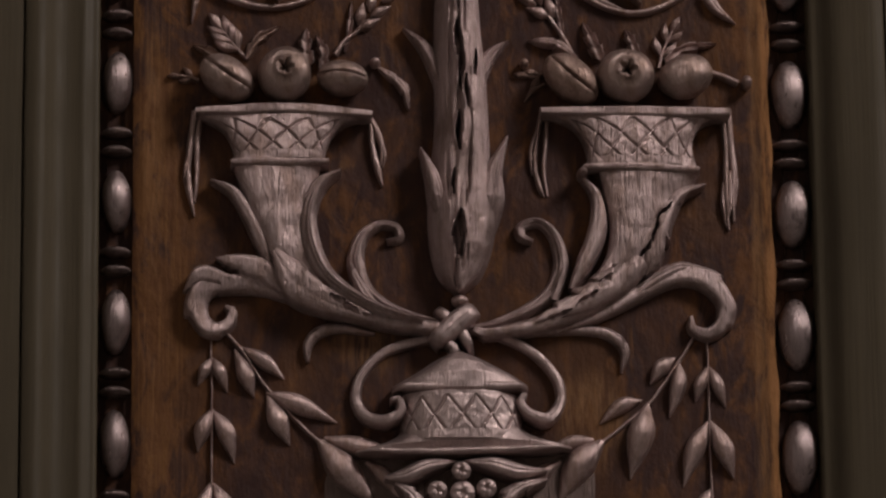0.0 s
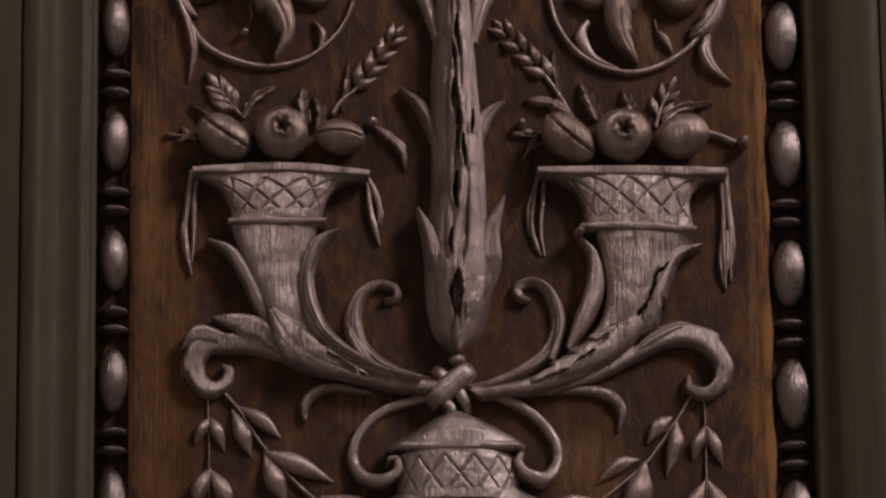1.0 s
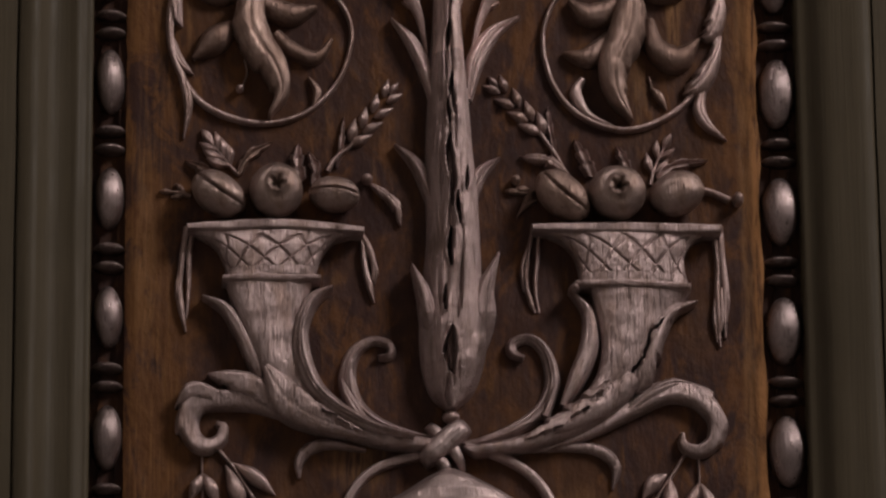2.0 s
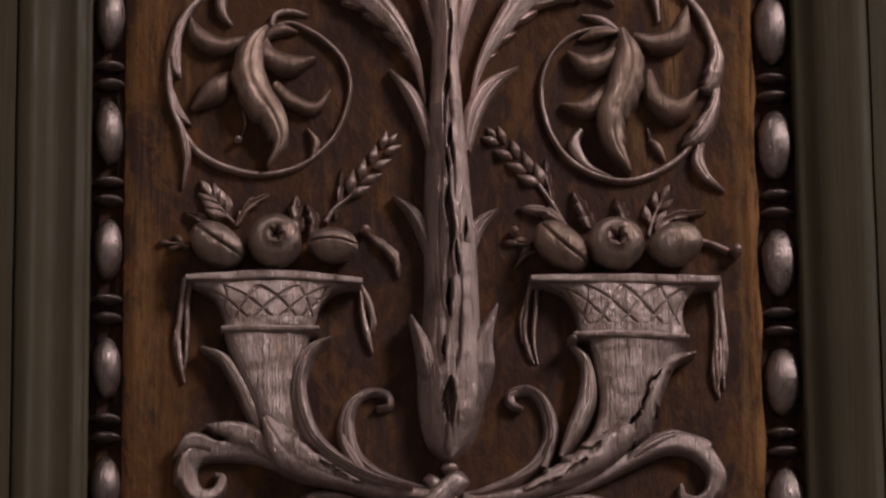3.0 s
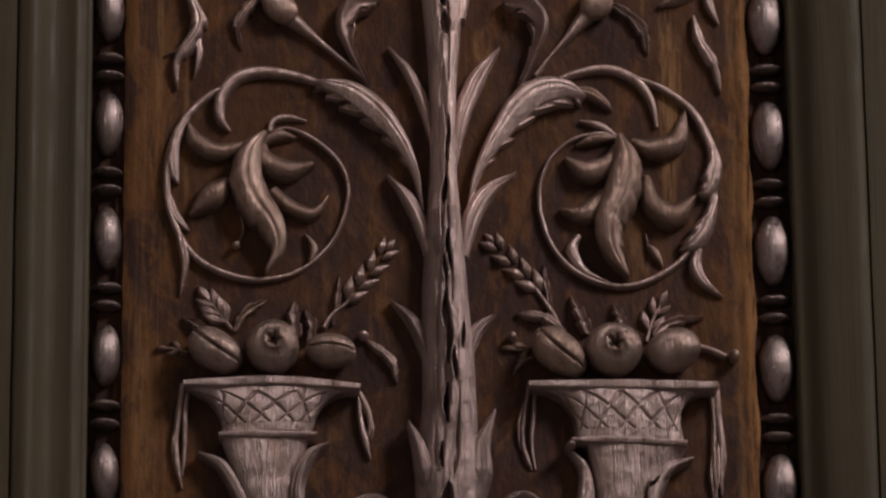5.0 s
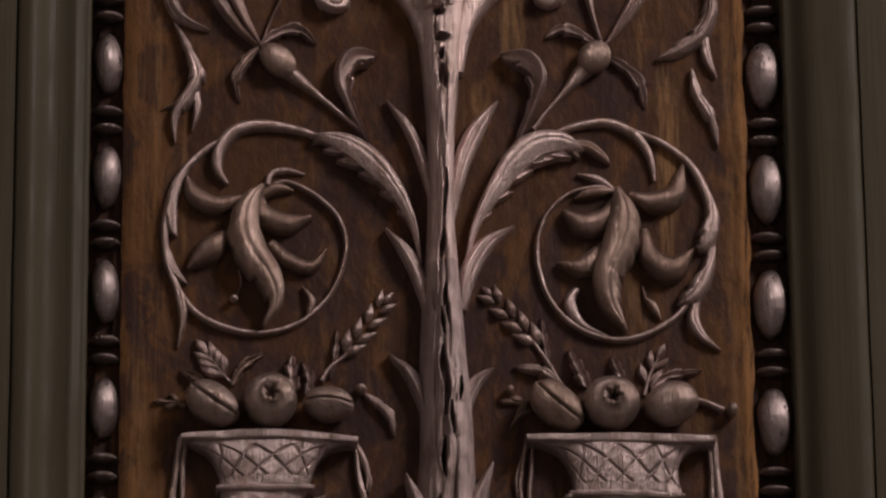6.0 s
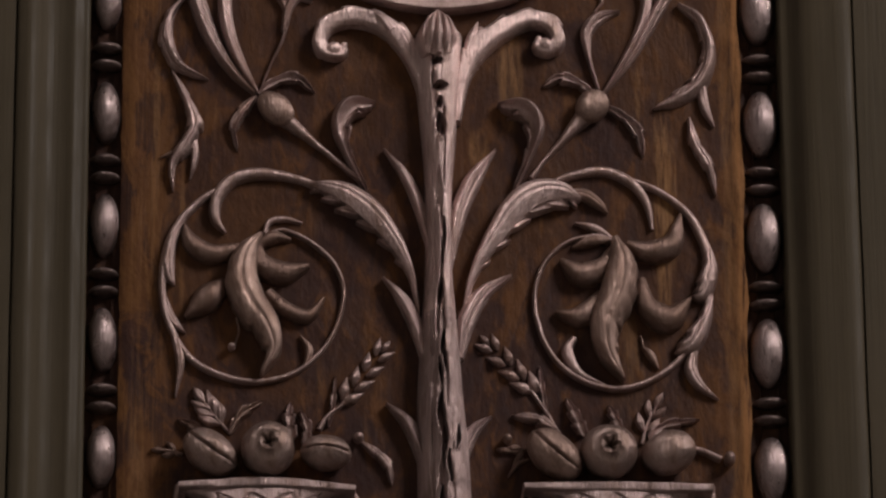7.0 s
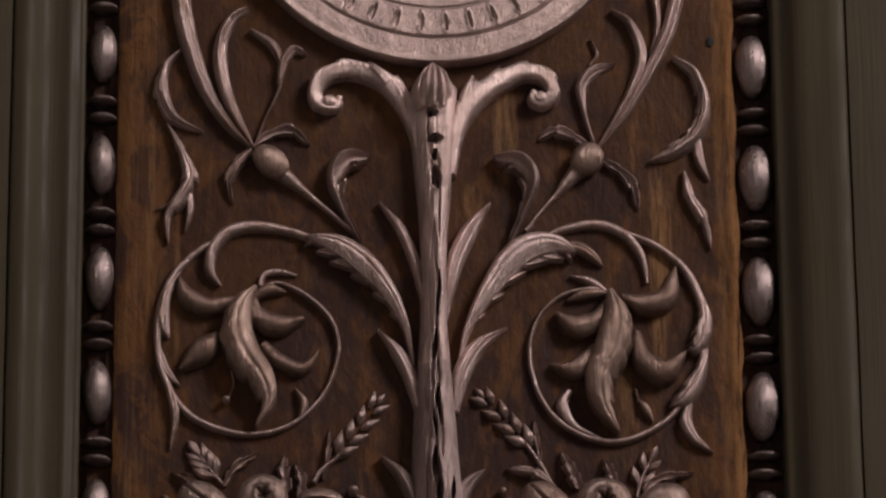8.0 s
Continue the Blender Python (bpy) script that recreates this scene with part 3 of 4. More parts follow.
rosette([(-11.2, -76.9)], 4.6)
rosette([(0.2, -78.2)], 5.8)
rosette([(11.2, -75.8)], 4.6)
rosette([(-0.2, -67.6)], 4.4)

knot = thing("ribbon_knot", 0, 0, "crossed silvered ribbon tied over the vase lid", "ribbon")
part("band", strip([(-12.4, -5.9), (-5.2, 0.5), (1.3, 6.3), (7.8, 12.0)], [3.6, 5.0, 5.0, 3.8], 3.4, "flute", 6.0, rise=0.5, extra=ends(6.0, 0.6)), VASE, knot)
part("band", strip([(-10.0, 12.0), (-3.9, 5.1), (2.2, -1.7), (5.9, -9.7)], [2.4, 3.2, 3.0, 1.6], 3.4, "round", 3.5, rise=0.5, extra=ends(4.0, 0.6)), VASE, knot)
part("band", strip([(-6.4, -4.1), (-2.5, -8.1), (-3.5, -11.6)], [2.2, 2.6, 2.0], 3.4, "round", 3.5, rise=0.5, extra=ends(3.0, 0.6)), VASE, knot)

# ---- the cornucopias ----


def fibre(amount, size=2.0, seed=20.0):
    """Long split fibres in old wood."""

    def cut(s, c, u, v):
        k = rumple(u * 1.0, v / 9.0, size, seed)
        return -amount * np.clip((k - 0.16) / 0.25, 0, 1)

    return cut


left_horn = thing("cornucopia", -75, 0, "silvered carved cornucopia with lattice basket top and curling acanthus tail", "cornucopia", "cornucopias")
horn = part("horn", loft([(-103.6, 78.9), (-98.6, 63.2), (-91.7, 47.0), (-86.4, 33.6), (-76.8, 20.3), (-60.9, 9.4), (-37.9, 2.0), (-14.4, -1.1), (2.8, 0.5)], [(-63.3, 80.2), (-67.2, 64.2), (-69.2, 47.7), (-65.0, 33.7), (-54.4, 21.5), (-38.0, 11.7), (-21.0, 6.8), (-6.7, 5.0), (3.7, 6.4)], [10, 10, 10, 9, 9, 8, 8, 7], "barrel", n=90, m=31, extra=fibre(0.5)), GREYED, left_horn)
left_basket = part("basket", loft([(-119.5, 103.8), (-109.1, 97.6), (-104.4, 88.8), (-103.2, 80.6)], [(-41.0, 103.6), (-52.6, 100.0), (-58.8, 93.0), (-62.3, 82.7)], [9, 10, 10, 10], "barrel", n=80, m=110, level=True, extra=lattice(5.6, 1.5, 1.0, 0.3, 0.06, 0.15)), GREYED, left_horn)
part("collar", strip([(-105.3, 79.8), (-91.7, 80.0), (-76.0, 79.9), (-59.8, 80.5)], [1.3, 2.0, 2.0, 1.3], 3.0, "flute", 8.3, rise=0.5), GREYED, left_basket)
part("rim", strip([(-121.6, 104.8), (-102.8, 105.6), (-81.7, 106.6), (-60.7, 105.6), (-39.5, 103.8)], [1.6, 2.4, 2.6, 2.4, 1.6], 3.2, "flat", 6.9, rise=0.1), GREYED, left_basket)
leaf(left_horn, [(-54.4, 76.6), (-63.9, 69.7), (-69.2, 55.3), (-67.3, 37.6), (-58.7, 23.0), (-40.7, 11.0), (-16.7, 3.7)], [0.8, 3.1, 3.9, 4.5, 4.2, 3.1, 1.0], 5.0, "carved", lift=7.5, mat=GREYED)
leaf(left_horn, [(-114.5, 72.8), (-103.9, 66.9), (-96.3, 54.5), (-90.8, 41.6), (-86.9, 31.4)], [0.5, 2.4, 3.1, 3.1, 1.0], 6.0, "hollow", lift=4.0, mat=GREYED)
leaf(left_horn, [(-85.0, 37.6), (-74.8, 23.5), (-61.1, 13.9), (-38.1, 4.4)], [2.1, 8.9, 6.8, 1.6], 4.5, "hollow", lift=7.0, m=31, n=70, extra=slits([(-68.0, 28.1, 1.6, 4.2, -60), (-53.3, 11.7, 1.3, 7.9, -34), (-63.2, 22.2, 0.8, 3.7, -40), (-38.2, 4.6, 0.8, 6.8, -22)]), mat=GREYED)
leaf(left_horn, [(-74.5, 16.9), (-90.3, 22.6), (-103.3, 23.9), (-115.0, 23.0), (-120.8, 15.5), (-119.5, 6.1), (-112.6, 1.4), (-106.0, 4.3), (-104.6, 10.3), (-107.7, 12.4)], [3.1, 4.7, 5.5, 6.0, 5.8, 5.0, 4.2, 3.4, 2.4, 1.3], 6.5, "plane", name="scroll_tail", rise=0.3, lobes=6, side=-1, deep=0.26, m=23, mat=GREYED)
leaf(left_horn, [(-77.2, 18.4), (-90.4, 27.8), (-100.4, 32.3), (-112.0, 35.2)], [3.7, 6.3, 4.8, 0.6], 6.0, "plane", lift=2.5, lobes=3, side=1, deep=0.25, mat=GREYED)
leaf(left_horn, [(-109.1, 25.0), (-119.0, 26.9), (-126.6, 19.6)], [3.6, 4.4, 0.4], 5.5, "plane", lift=2.5, mat=GREYED)
leaf(left_horn, [(-38.8, 0.4), (-54.5, 3.1), (-64.3, 1.0), (-69.4, -5.1), (-69.5, -13.2)], [1.0, 2.4, 2.9, 2.4, 0.8], 6.0, "round", mat=GREYED)
leaf(left_horn, [(-32.7, 44.7), (-27.0, 46.0), (-28.1, 51.4), (-36.0, 52.8), (-44.3, 46.6), (-47.2, 34.5), (-43.4, 21.6), (-33.3, 12.7), (-17.1, 7.2), (1.2, 4.5)], [1.6, 2.1, 2.4, 2.6, 3.4, 4.2, 4.5, 3.9, 2.6, 1.0], 7.0, "carved", name="volute", rise=0.3, mat=GREYED)
leaf(left_horn, [(-38.0, 10.6), (-46.6, 23.9), (-49.9, 33.3)], [2.6, 2.6, 0.5], 5.0, "leaf", lift=3.0, mat=GREYED)

right_horn = thing("cornucopia", 75, 0, "silvered carved cornucopia with lattice basket top and split acanthus tail", "cornucopia", "cornucopias")
part("horn", loft([(65.9, 78.0), (69.1, 62.9), (70.7, 47.9), (67.0, 33.3), (56.0, 20.2), (40.3, 9.7), (22.0, 3.7), (5.1, 1.1)], [(113.3, 77.5), (106.1, 65.5), (99.4, 50.1), (90.1, 34.0), (78.3, 20.0), (61.3, 8.1), (37.7, -0.1), (11.7, -3.3)], [10, 10, 10, 9, 9, 8, 8, 7], "barrel", n=110, m=45, extra=slits([(95.6, 57.6, 0.5, 5.2, 42), (91.3, 48.1, 0.6, 5.8, 72), (86.6, 38.7, 0.7, 4.7, 55)])), GREYED, right_horn)
right_basket = part("basket", loft([(42.5, 105.6), (54.4, 100.2), (60.0, 91.3), (62.1, 79.5)], [(125.0, 105.8), (114.6, 100.7), (110.3, 91.5), (111.9, 79.1)], [9, 10, 10, 10], "barrel", n=80, m=110, level=True, extra=lattice(6.0, 1.4, 0.9, 0.1, 0.06, 0.15)), GREYED, right_horn)
part("collar", strip([(58.7, 78.7), (76.6, 79.0), (95.1, 78.2), (112.6, 77.6)], [1.3, 2.0, 2.0, 1.6], 3.0, "flute", 8.3, rise=0.5), GREYED, right_basket)
part("knob", dome(*[(58.3, 76.6)][0], 2.6, 2.2, 0, 11, 1), GREYED, right_basket)
part("rim", strip([(39.2, 106.1), (60.9, 106.2), (82.1, 106.4), (103.4, 106.2), (127.8, 106.2)], [1.6, 2.4, 2.6, 2.6, 2.1], 3.2, "flat", 6.9, rise=0.1), GREYED, right_basket)
leaf(right_horn, [(58.0, 75.8), (64.9, 65.5), (64.9, 49.1), (59.1, 33.9), (52.1, 20.9)], [0.8, 2.6, 4.5, 4.2, 1.3], 6.0, "hollow", lift=4.0, mat=GREYED)
leaf(right_horn, [(115.9, 71.5), (103.2, 65.6), (95.2, 51.6), (90.5, 37.0), (86.8, 26.8)], [0.5, 3.4, 5.8, 5.8, 1.3], 5.0, "hollow", lift=6.0, lobes=3, side=1, m=25, n=60, extra=slits([(95.6, 57.6, 0.5, 5.2, 42), (91.3, 48.1, 0.6, 5.8, 72), (86.6, 38.7, 0.7, 4.7, 55)]), mat=GREYED)
leaf(right_horn, [(85.1, 33.8), (73.5, 25.3), (57.0, 14.7), (34.9, 4.3)], [5.2, 7.9, 6.3, 1.3], 4.5, "hollow", lift=7.0, lobes=5, side=-1, m=31, n=70, extra=slits([(74.5, 31.3, 0.8, 4.7, 55), (67.7, 23.4, 1.2, 4.2, 50), (58.8, 14.5, 0.9, 6.3, 35), (45.2, 6.5, 0.8, 6.8, 22), (79.2, 34.7, 0.8, 3.1, 60)]), mat=GREYED)
leaf(right_horn, [(44.8, 1.7), (65.7, 10.5), (84.1, 21.3), (101.2, 29.5), (115.7, 27.2), (124.1, 17.1), (123.5, 6.2), (116.1, 0.5), (108.8, 3.0), (107.8, 9.0)], [2.1, 3.7, 5.2, 6.0, 6.0, 5.0, 4.2, 3.4, 2.4, 1.3], 7.0, "plane", name="scroll_tail", rise=0.3, lobes=6, side=1, deep=0.26, m=23, mat=GREYED)
leaf(right_horn, [(81.4, 18.3), (91.9, 26.7), (102.4, 32.0), (112.5, 32.8)], [2.1, 4.2, 3.4, 0.5], 6.0, "leaf", lift=2.0, lobes=2, side=1, mat=GREYED)
leaf(right_horn, [(37.0, 0.7), (58.0, 2.4), (70.6, 0.3), (76.9, -7.1), (75.3, -17.7)], [1.0, 2.1, 2.9, 2.4, 0.5], 6.0, "round", mat=GREYED)
leaf(right_horn, [(35.0, 45.2), (29.7, 47.8), (30.2, 52.7), (38.1, 54.6), (45.0, 48.2), (48.2, 35.2), (44.3, 22.0), (33.1, 12.5), (16.9, 5.5), (3.8, 3.5)], [1.6, 2.6, 2.6, 2.6, 3.1, 3.7, 3.9, 3.4, 2.4, 1.3], 7.0, "carved", name="volute", rise=0.3, mat=GREYED)
leaf(right_horn, [(44.2, 15.8), (48.1, 26.7), (49.7, 33.6)], [2.1, 1.6, 0.3], 5.0, "leaf", lift=3.0, mat=GREYED)


def tassel(strands, label):
    ob = thing("tassel", strands[0][0][0][0], strands[0][0][0][1], label, "tassel", "cloth tassels on the basket rims")
    for k, (pts, w) in enumerate(strands):
        part("strand", strip(pts, w, 5.0, "round", seed=k * 3.0), SILVER, ob)


tassel([([(-121.6, 107.6), (-123.4, 96.2), (-125.1, 81.0), (-124.3, 68.6), (-122.1, 56.9)], [1.8, 1.6, 1.3, 1.6, 0.5]), ([(-124.1, 92.0), (-126.3, 78.2), (-125.2, 65.8)], [0.5, 1.0, 0.3]), ([(-119.4, 106.0), (-120.9, 92.1), (-121.0, 75.6), (-122.0, 63.2)], [1.3, 1.3, 1.0, 0.5])], "thin silvered cloth ends hanging from a basket rim")
tassel([([(-41.7, 106.9), (-37.0, 99.0), (-34.5, 89.9), (-35.2, 82.4)], [1.3, 1.6, 1.3, 0.5]), ([(-39.2, 98.9), (-33.7, 88.8), (-34.2, 81.1)], [0.5, 1.0, 0.3]), ([(-40.3, 104.4), (-39.1, 92.0), (-36.8, 80.4), (-34.6, 71.7)], [1.0, 1.3, 1.6, 0.5])], "thin silvered cloth ends hanging from a basket rim")
tassel([([(40.7, 110.6), (38.1, 97.2), (36.6, 83.3), (38.7, 72.3), (40.9, 67.4)], [1.3, 1.0, 1.0, 1.3, 0.5]), ([(39.6, 104.2), (34.9, 90.2), (35.5, 77.8)], [0.5, 0.8, 0.3]), ([(42.8, 109.0), (42.1, 94.6), (40.8, 80.7), (42.5, 67.5)], [1.0, 1.0, 1.0, 0.5])], "thin silvered cloth ends hanging from a basket rim")
tassel([([(127.9, 110.1), (128.9, 94.6), (130.1, 80.7), (129.3, 68.3), (129.7, 55.9)], [2.1, 1.8, 1.8, 1.3, 0.5]), ([(125.8, 107.8), (126.7, 91.7), (126.4, 72.3), (127.1, 51.7)], [1.6, 1.3, 1.3, 0.5]), ([(129.4, 86.3), (131.4, 75.2), (130.3, 63.6)], [0.5, 1.0, 0.3]), ([(125.1, 75.0), (124.7, 64.0), (126.0, 53.6)], [0.5, 1.0, 0.3]), ([(128.3, 80.7), (128.2, 66.9), (126.5, 55.8)], [1.0, 1.6, 0.5])], "thick silvered cloth ends hanging from a basket rim")

# ---- fruit, wheat and sprigs above the baskets ----
fruit("almond", [(-107.2, 121.6)], 14.2, 9.6, -36, 15, seam(0.25), "tarnished silver carved almond with an open seam")
fruit("apple", [(-80.3, 123.3)], 12.6, 12.9, 0, 17, eye(), "tarnished silver carved apple showing its calyx")
fruit("almond", [(-53.3, 122.2)], 12.0, 8.2, -4, 14, seam(-0.1, 0.05), "tarnished silver carved almond lying flat")
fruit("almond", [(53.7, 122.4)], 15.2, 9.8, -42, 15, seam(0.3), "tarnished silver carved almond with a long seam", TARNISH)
fruit("apple", [(79.3, 123.8)], 13.4, 13.0, 0, 17, eye(7.0), "tarnished silver carved apple showing its calyx")
fruit("pear", [(107.5, 124.2)], 13.2, 10.4, 18, 15, lambda x, y: -0.4 * np.cos(6 * y), "tarnished silver carved pear with its stalk")

wheat_ear([(-56.3, 136.0), (-52.2, 142.8), (-45.9, 148.1)], [(-42.8, 153.3), (-36.3, 161.4), (-27.1, 174.6)], 4, "silvered wheat ear leaning out of the basket")
wheat_ear([(56.4, 135.2), (51.0, 146.3), (45.6, 154.6)], [(43.0, 159.0), (36.5, 166.1), (25.2, 178.7)], 4, "silvered wheat ear leaning out of the basket")
sprig("olive_sprig", [(-98.1, 134.0), (-104.1, 141.1), (-110.1, 149.3)], 3, 7.0, "small silvered olive sprig behind the fruit")
sprig("olive_sprig", [(95.9, 130.9), (98.6, 140.6), (102.9, 149.7)], 2, 6.2, "small silvered olive sprig behind the fruit")
sprig("berry_twig", [(-120.3, 123.0), (-125.6, 124.8), (-129.6, 125.2)], 1, 4.0, "tiny worn twig at the basket edge", TARNISH)
sprig("berry_twig", [(42.6, 128.3), (37.2, 126.2), (33.5, 126.6)], 1, 5.0, "tiny worn twig at the basket edge", TARNISH)


def single_leaf(pts, widths, label, h=5.0, kind="leaf", mat=None, **more):
    return lone("leaf", strip(pts, widths, h, kind, **more), mat or SILVER, label, "leaf", "carved loose leaves")


UPRIGHT = "small silvered leaf standing among the fruit"
single_leaf([(-68.7, 131.1), (-70.2, 140.6), (-69.8, 149.5)], [3.1, 3.8, 0.4], UPRIGHT, 5.5, "cupped", lobes=3, deep=0.5, m=21)
single_leaf([(-63.1, 128.5), (-61.6, 136.9), (-65.0, 145.8)], [1.7, 3.1, 0.4], UPRIGHT, 5.5, "cupped", lobes=3, deep=0.5, m=21)
single_leaf([(-51.6, 137.8), (-49.4, 150.5), (-48.3, 163.2)], [0.7, 1.7, 0.4], UPRIGHT, 5.5, "cupped", lobes=3, deep=0.5, m=21)
single_leaf([(-98.1, 133.5), (-92.5, 143.2), (-82.0, 150.2)], [1.3, 3.4, 0.4], UPRIGHT, 5.5, "cupped", TARNISH, lobes=3, deep=0.5, m=21)
single_leaf([(-106.0, 131.0), (-114.0, 136.3), (-122.6, 140.5)], [1.7, 3.1, 0.4], UPRIGHT, 5.5, "cupped", TARNISH, lobes=3, deep=0.5, m=21)
single_leaf([(68.6, 134.5), (65.4, 142.8), (60.6, 153.4)], [3.1, 3.8, 0.7], UPRIGHT, 5.5, "cupped", lobes=3, deep=0.5, m=21)
single_leaf([(85.2, 137.9), (83.1, 144.5), (80.4, 150.1)], [2.7, 3.1, 0.4], UPRIGHT, 5.5, "cupped", lobes=3, deep=0.5, m=21)
single_leaf([(99.1, 133.8), (107.6, 140.3), (123.2, 143.4)], [2.1, 3.4, 0.7], UPRIGHT, 5.5, "cupped", lobes=3, deep=0.5, m=21)
single_leaf([(57.4, 135.3), (46.8, 142.2), (34.5, 144.1)], [1.3, 3.7, 0.5], UPRIGHT, lobes=2)
single_leaf([(51.0, 146.3), (49.1, 158.1), (48.3, 169.3)], [1.0, 2.1, 0.4], UPRIGHT, 5.5, "cupped", lobes=3, deep=0.5, m=21)
twig = thing("fruit_twig", -30, 110, "silvered twig with a berry and a drooping leaf", "twig")
part("berry", dome(*[(-37.7, 131.6)][0], 2.6, 2.4, 0, 6, 0), SILVER, twig)
leaf(twig, [(-36.1, 129.9), (-29.1, 124.6), (-23.7, 118.6), (-22.0, 109.2)], [1.0, 2.9, 2.6, 0.5], lobes=3)
stalk_twig = thing("pear_stalk", 110, 105, "silvered curved pear stalk with a knobbed end", "stalk")
part("stalk", strip([(116.7, 129.4), (124.7, 127.7), (133.2, 123.8)], [1.8, 1.6, 1.8], 6.0), SILVER, stalk_twig)
part("knob", dome(*[(137.0, 123.3)][0], 2.6, 3.4, 0, 7, 0), SILVER, stalk_twig)
twig2 = thing("fruit_twig", 30, 105, "worn twig with berries beside the basket", "twig")
part("berry", dome(*[(32.4, 132.2)][0], 2.2, 2.4, 0, 5, 0), TARNISH, twig2)
leaf(twig2, [(42.0, 122.5), (36.7, 120.0), (32.5, 113.8)], [0.8, 1.3, 0.3], 4.0, mat=TARNISH)

# ---- garlands hanging from the scroll tails ----


def garland(stem, stem_w, leaves, label, name="garland"):
    ob = thing(name, stem[0][0], stem[0][1], label, "garland", "leaf garlands")
    part("cord", strip(stem, stem_w, 3.5), SILVER, ob)
    for k, (pts, w) in enumerate(leaves):
        part("leaf", strip(pts, w, 7.5, "round", seed=k * 2.0, rise=0.8), SILVER, ob)


garland([(-108.1, 1.8), (-99.8, -8.2), (-87.2, -27.2), (-67.8, -48.1), (-53.4, -57.8)], [1.0, 0.8, 0.8, 1.0, 1.3], [
    ([(-100.6, -6.0), (-90.1, -12.7), (-80.5, -21.1)], [0.5, 3.7, 0.3]), ([(-103.2, -7.2), (-98.2, -19.4), (-94.4, -30.1)], [0.5, 3.9, 0.3]),
    ([(-88.7, -27.8), (-74.6, -33.3), (-56.3, -41.9)], [0.8, 4.7, 0.3]), ([(-88.2, -29.4), (-83.3, -41.3), (-77.9, -52.6)], [0.8, 4.7, 0.3]),
    ([(-64.4, -50.6), (-53.3, -64.7), (-38.9, -80.8)], [1.6, 7.1, 0.8]), ([(-62.4, -49.5), (-45.2, -53.8), (-26.0, -58.6)], [1.3, 5.0, 0.5]), ([(-43.0, -60.7), (-34.7, -67.4), (-27.3, -78.4)], [1.3, 4.2, 0.8])], "silvered leaf garland swagged towards the vase")
garland([(109.9, 0.6), (101.2, -13.2), (86.8, -33.0), (63.9, -52.4)], [0.8, 0.8, 0.8, 1.0], [
    ([(100.5, -9.9), (94.2, -14.7), (88.9, -22.7)], [0.5, 3.9, 0.3]), ([(102.0, -11.0), (101.5, -23.4), (97.3, -38.6)], [0.5, 3.9, 0.3]),
    ([(84.7, -30.4), (75.0, -33.3), (64.9, -41.7)], [0.5, 3.7, 0.3]), ([(87.3, -31.4), (83.7, -47.3), (78.5, -68.1)], [0.8, 6.3, 0.3]),
    ([(65.9, -50.2), (55.0, -61.8), (44.7, -79.6)], [1.6, 7.1, 0.5]), ([(62.0, -49.8), (51.6, -51.2), (39.9, -55.2)], [1.3, 3.7, 0.5]), ([(46.4, -59.9), (37.4, -66.5), (31.0, -76.8)], [1.3, 3.9, 0.8])], "silvered leaf garland swagged towards the vase")
garland([(-114.3, 1.1), (-113.7, -32.8), (-113.8, -72.7), (-113.9, -101.8)], [0.5, 0.5, 0.5, 0.5], [
    ([(-114.2, -11.3), (-116.9, -17.3), (-120.1, -24.4)], [0.5, 2.9, 0.3]), ([(-113.5, -11.3), (-110.2, -17.9), (-106.6, -27.7)], [0.5, 3.1, 0.3]),
    ([(-114.2, -36.0), (-117.8, -44.9), (-120.1, -55.9)], [0.5, 3.9, 0.3]), ([(-113.4, -36.0), (-107.2, -46.5), (-103.2, -61.3)], [0.5, 4.2, 0.3]),
    ([(-114.1, -70.6), (-117.5, -80.8), (-120.3, -90.1)], [0.5, 3.9, 0.3]), ([(-113.1, -70.6), (-108.2, -80.5), (-104.9, -91.0)], [0.5, 4.2, 0.3])], "silvered leaf drop hanging straight on a cord", "leaf_drop")
garland([(115.5, 1.3), (115.6, -26.3), (115.5, -53.1), (116.4, -90.4)], [0.5, 0.5, 0.5, 0.5], [
    ([(115.1, -14.4), (112.0, -22.3), (109.3, -31.3)], [0.5, 3.1, 0.3]), ([(116.2, -14.4), (119.8, -22.9), (123.2, -33.6)], [0.5, 3.1, 0.3]),
    ([(115.0, -40.3), (108.7, -53.3), (102.9, -71.7)], [0.5, 4.7, 0.3]), ([(116.1, -40.2), (121.8, -53.0), (126.4, -67.5)], [0.5, 4.7, 0.3]),
    ([(115.4, -72.4), (111.8, -79.9), (109.6, -90.6)], [0.5, 3.7, 0.3])], "silvered leaf drop hanging straight on a cord", "leaf_drop")

# ---- the central stalk ----
SPLITS = [  # centre u, v, half width, half length of the open cracks
    (0.2, 44.5, 3.6, 9.5), (2.1, 125.3, 1.3, 8.3), (0.5, 96.1, 1.0, 7.7), (-1.9, 69.8, 0.8, 5.5), (1.6, 286.6, 1.8, 6.1), (0.9, 307.0, 2.9, 2.5), (0.8, 320.3, 2.1, 1.9), (1.5, 298.3, 1.0, 3.3), (2.4, 227.2, 1.0, 9.7), (0.7, 201.4, 1.3, 6.6), (1.5, 175.9, 1.0, 5.5), (2.9, 167.5, 0.8, 5.5), (0.8, 139.3, 2.1, 9.7), (0.3, 161.7, 0.8, 5.5), (0.6, 94.8, 1.3, 8.3), (4.4, 114.3, 1.0, 7.2), (8.3, 128.4, 1.0, 5.0)
]


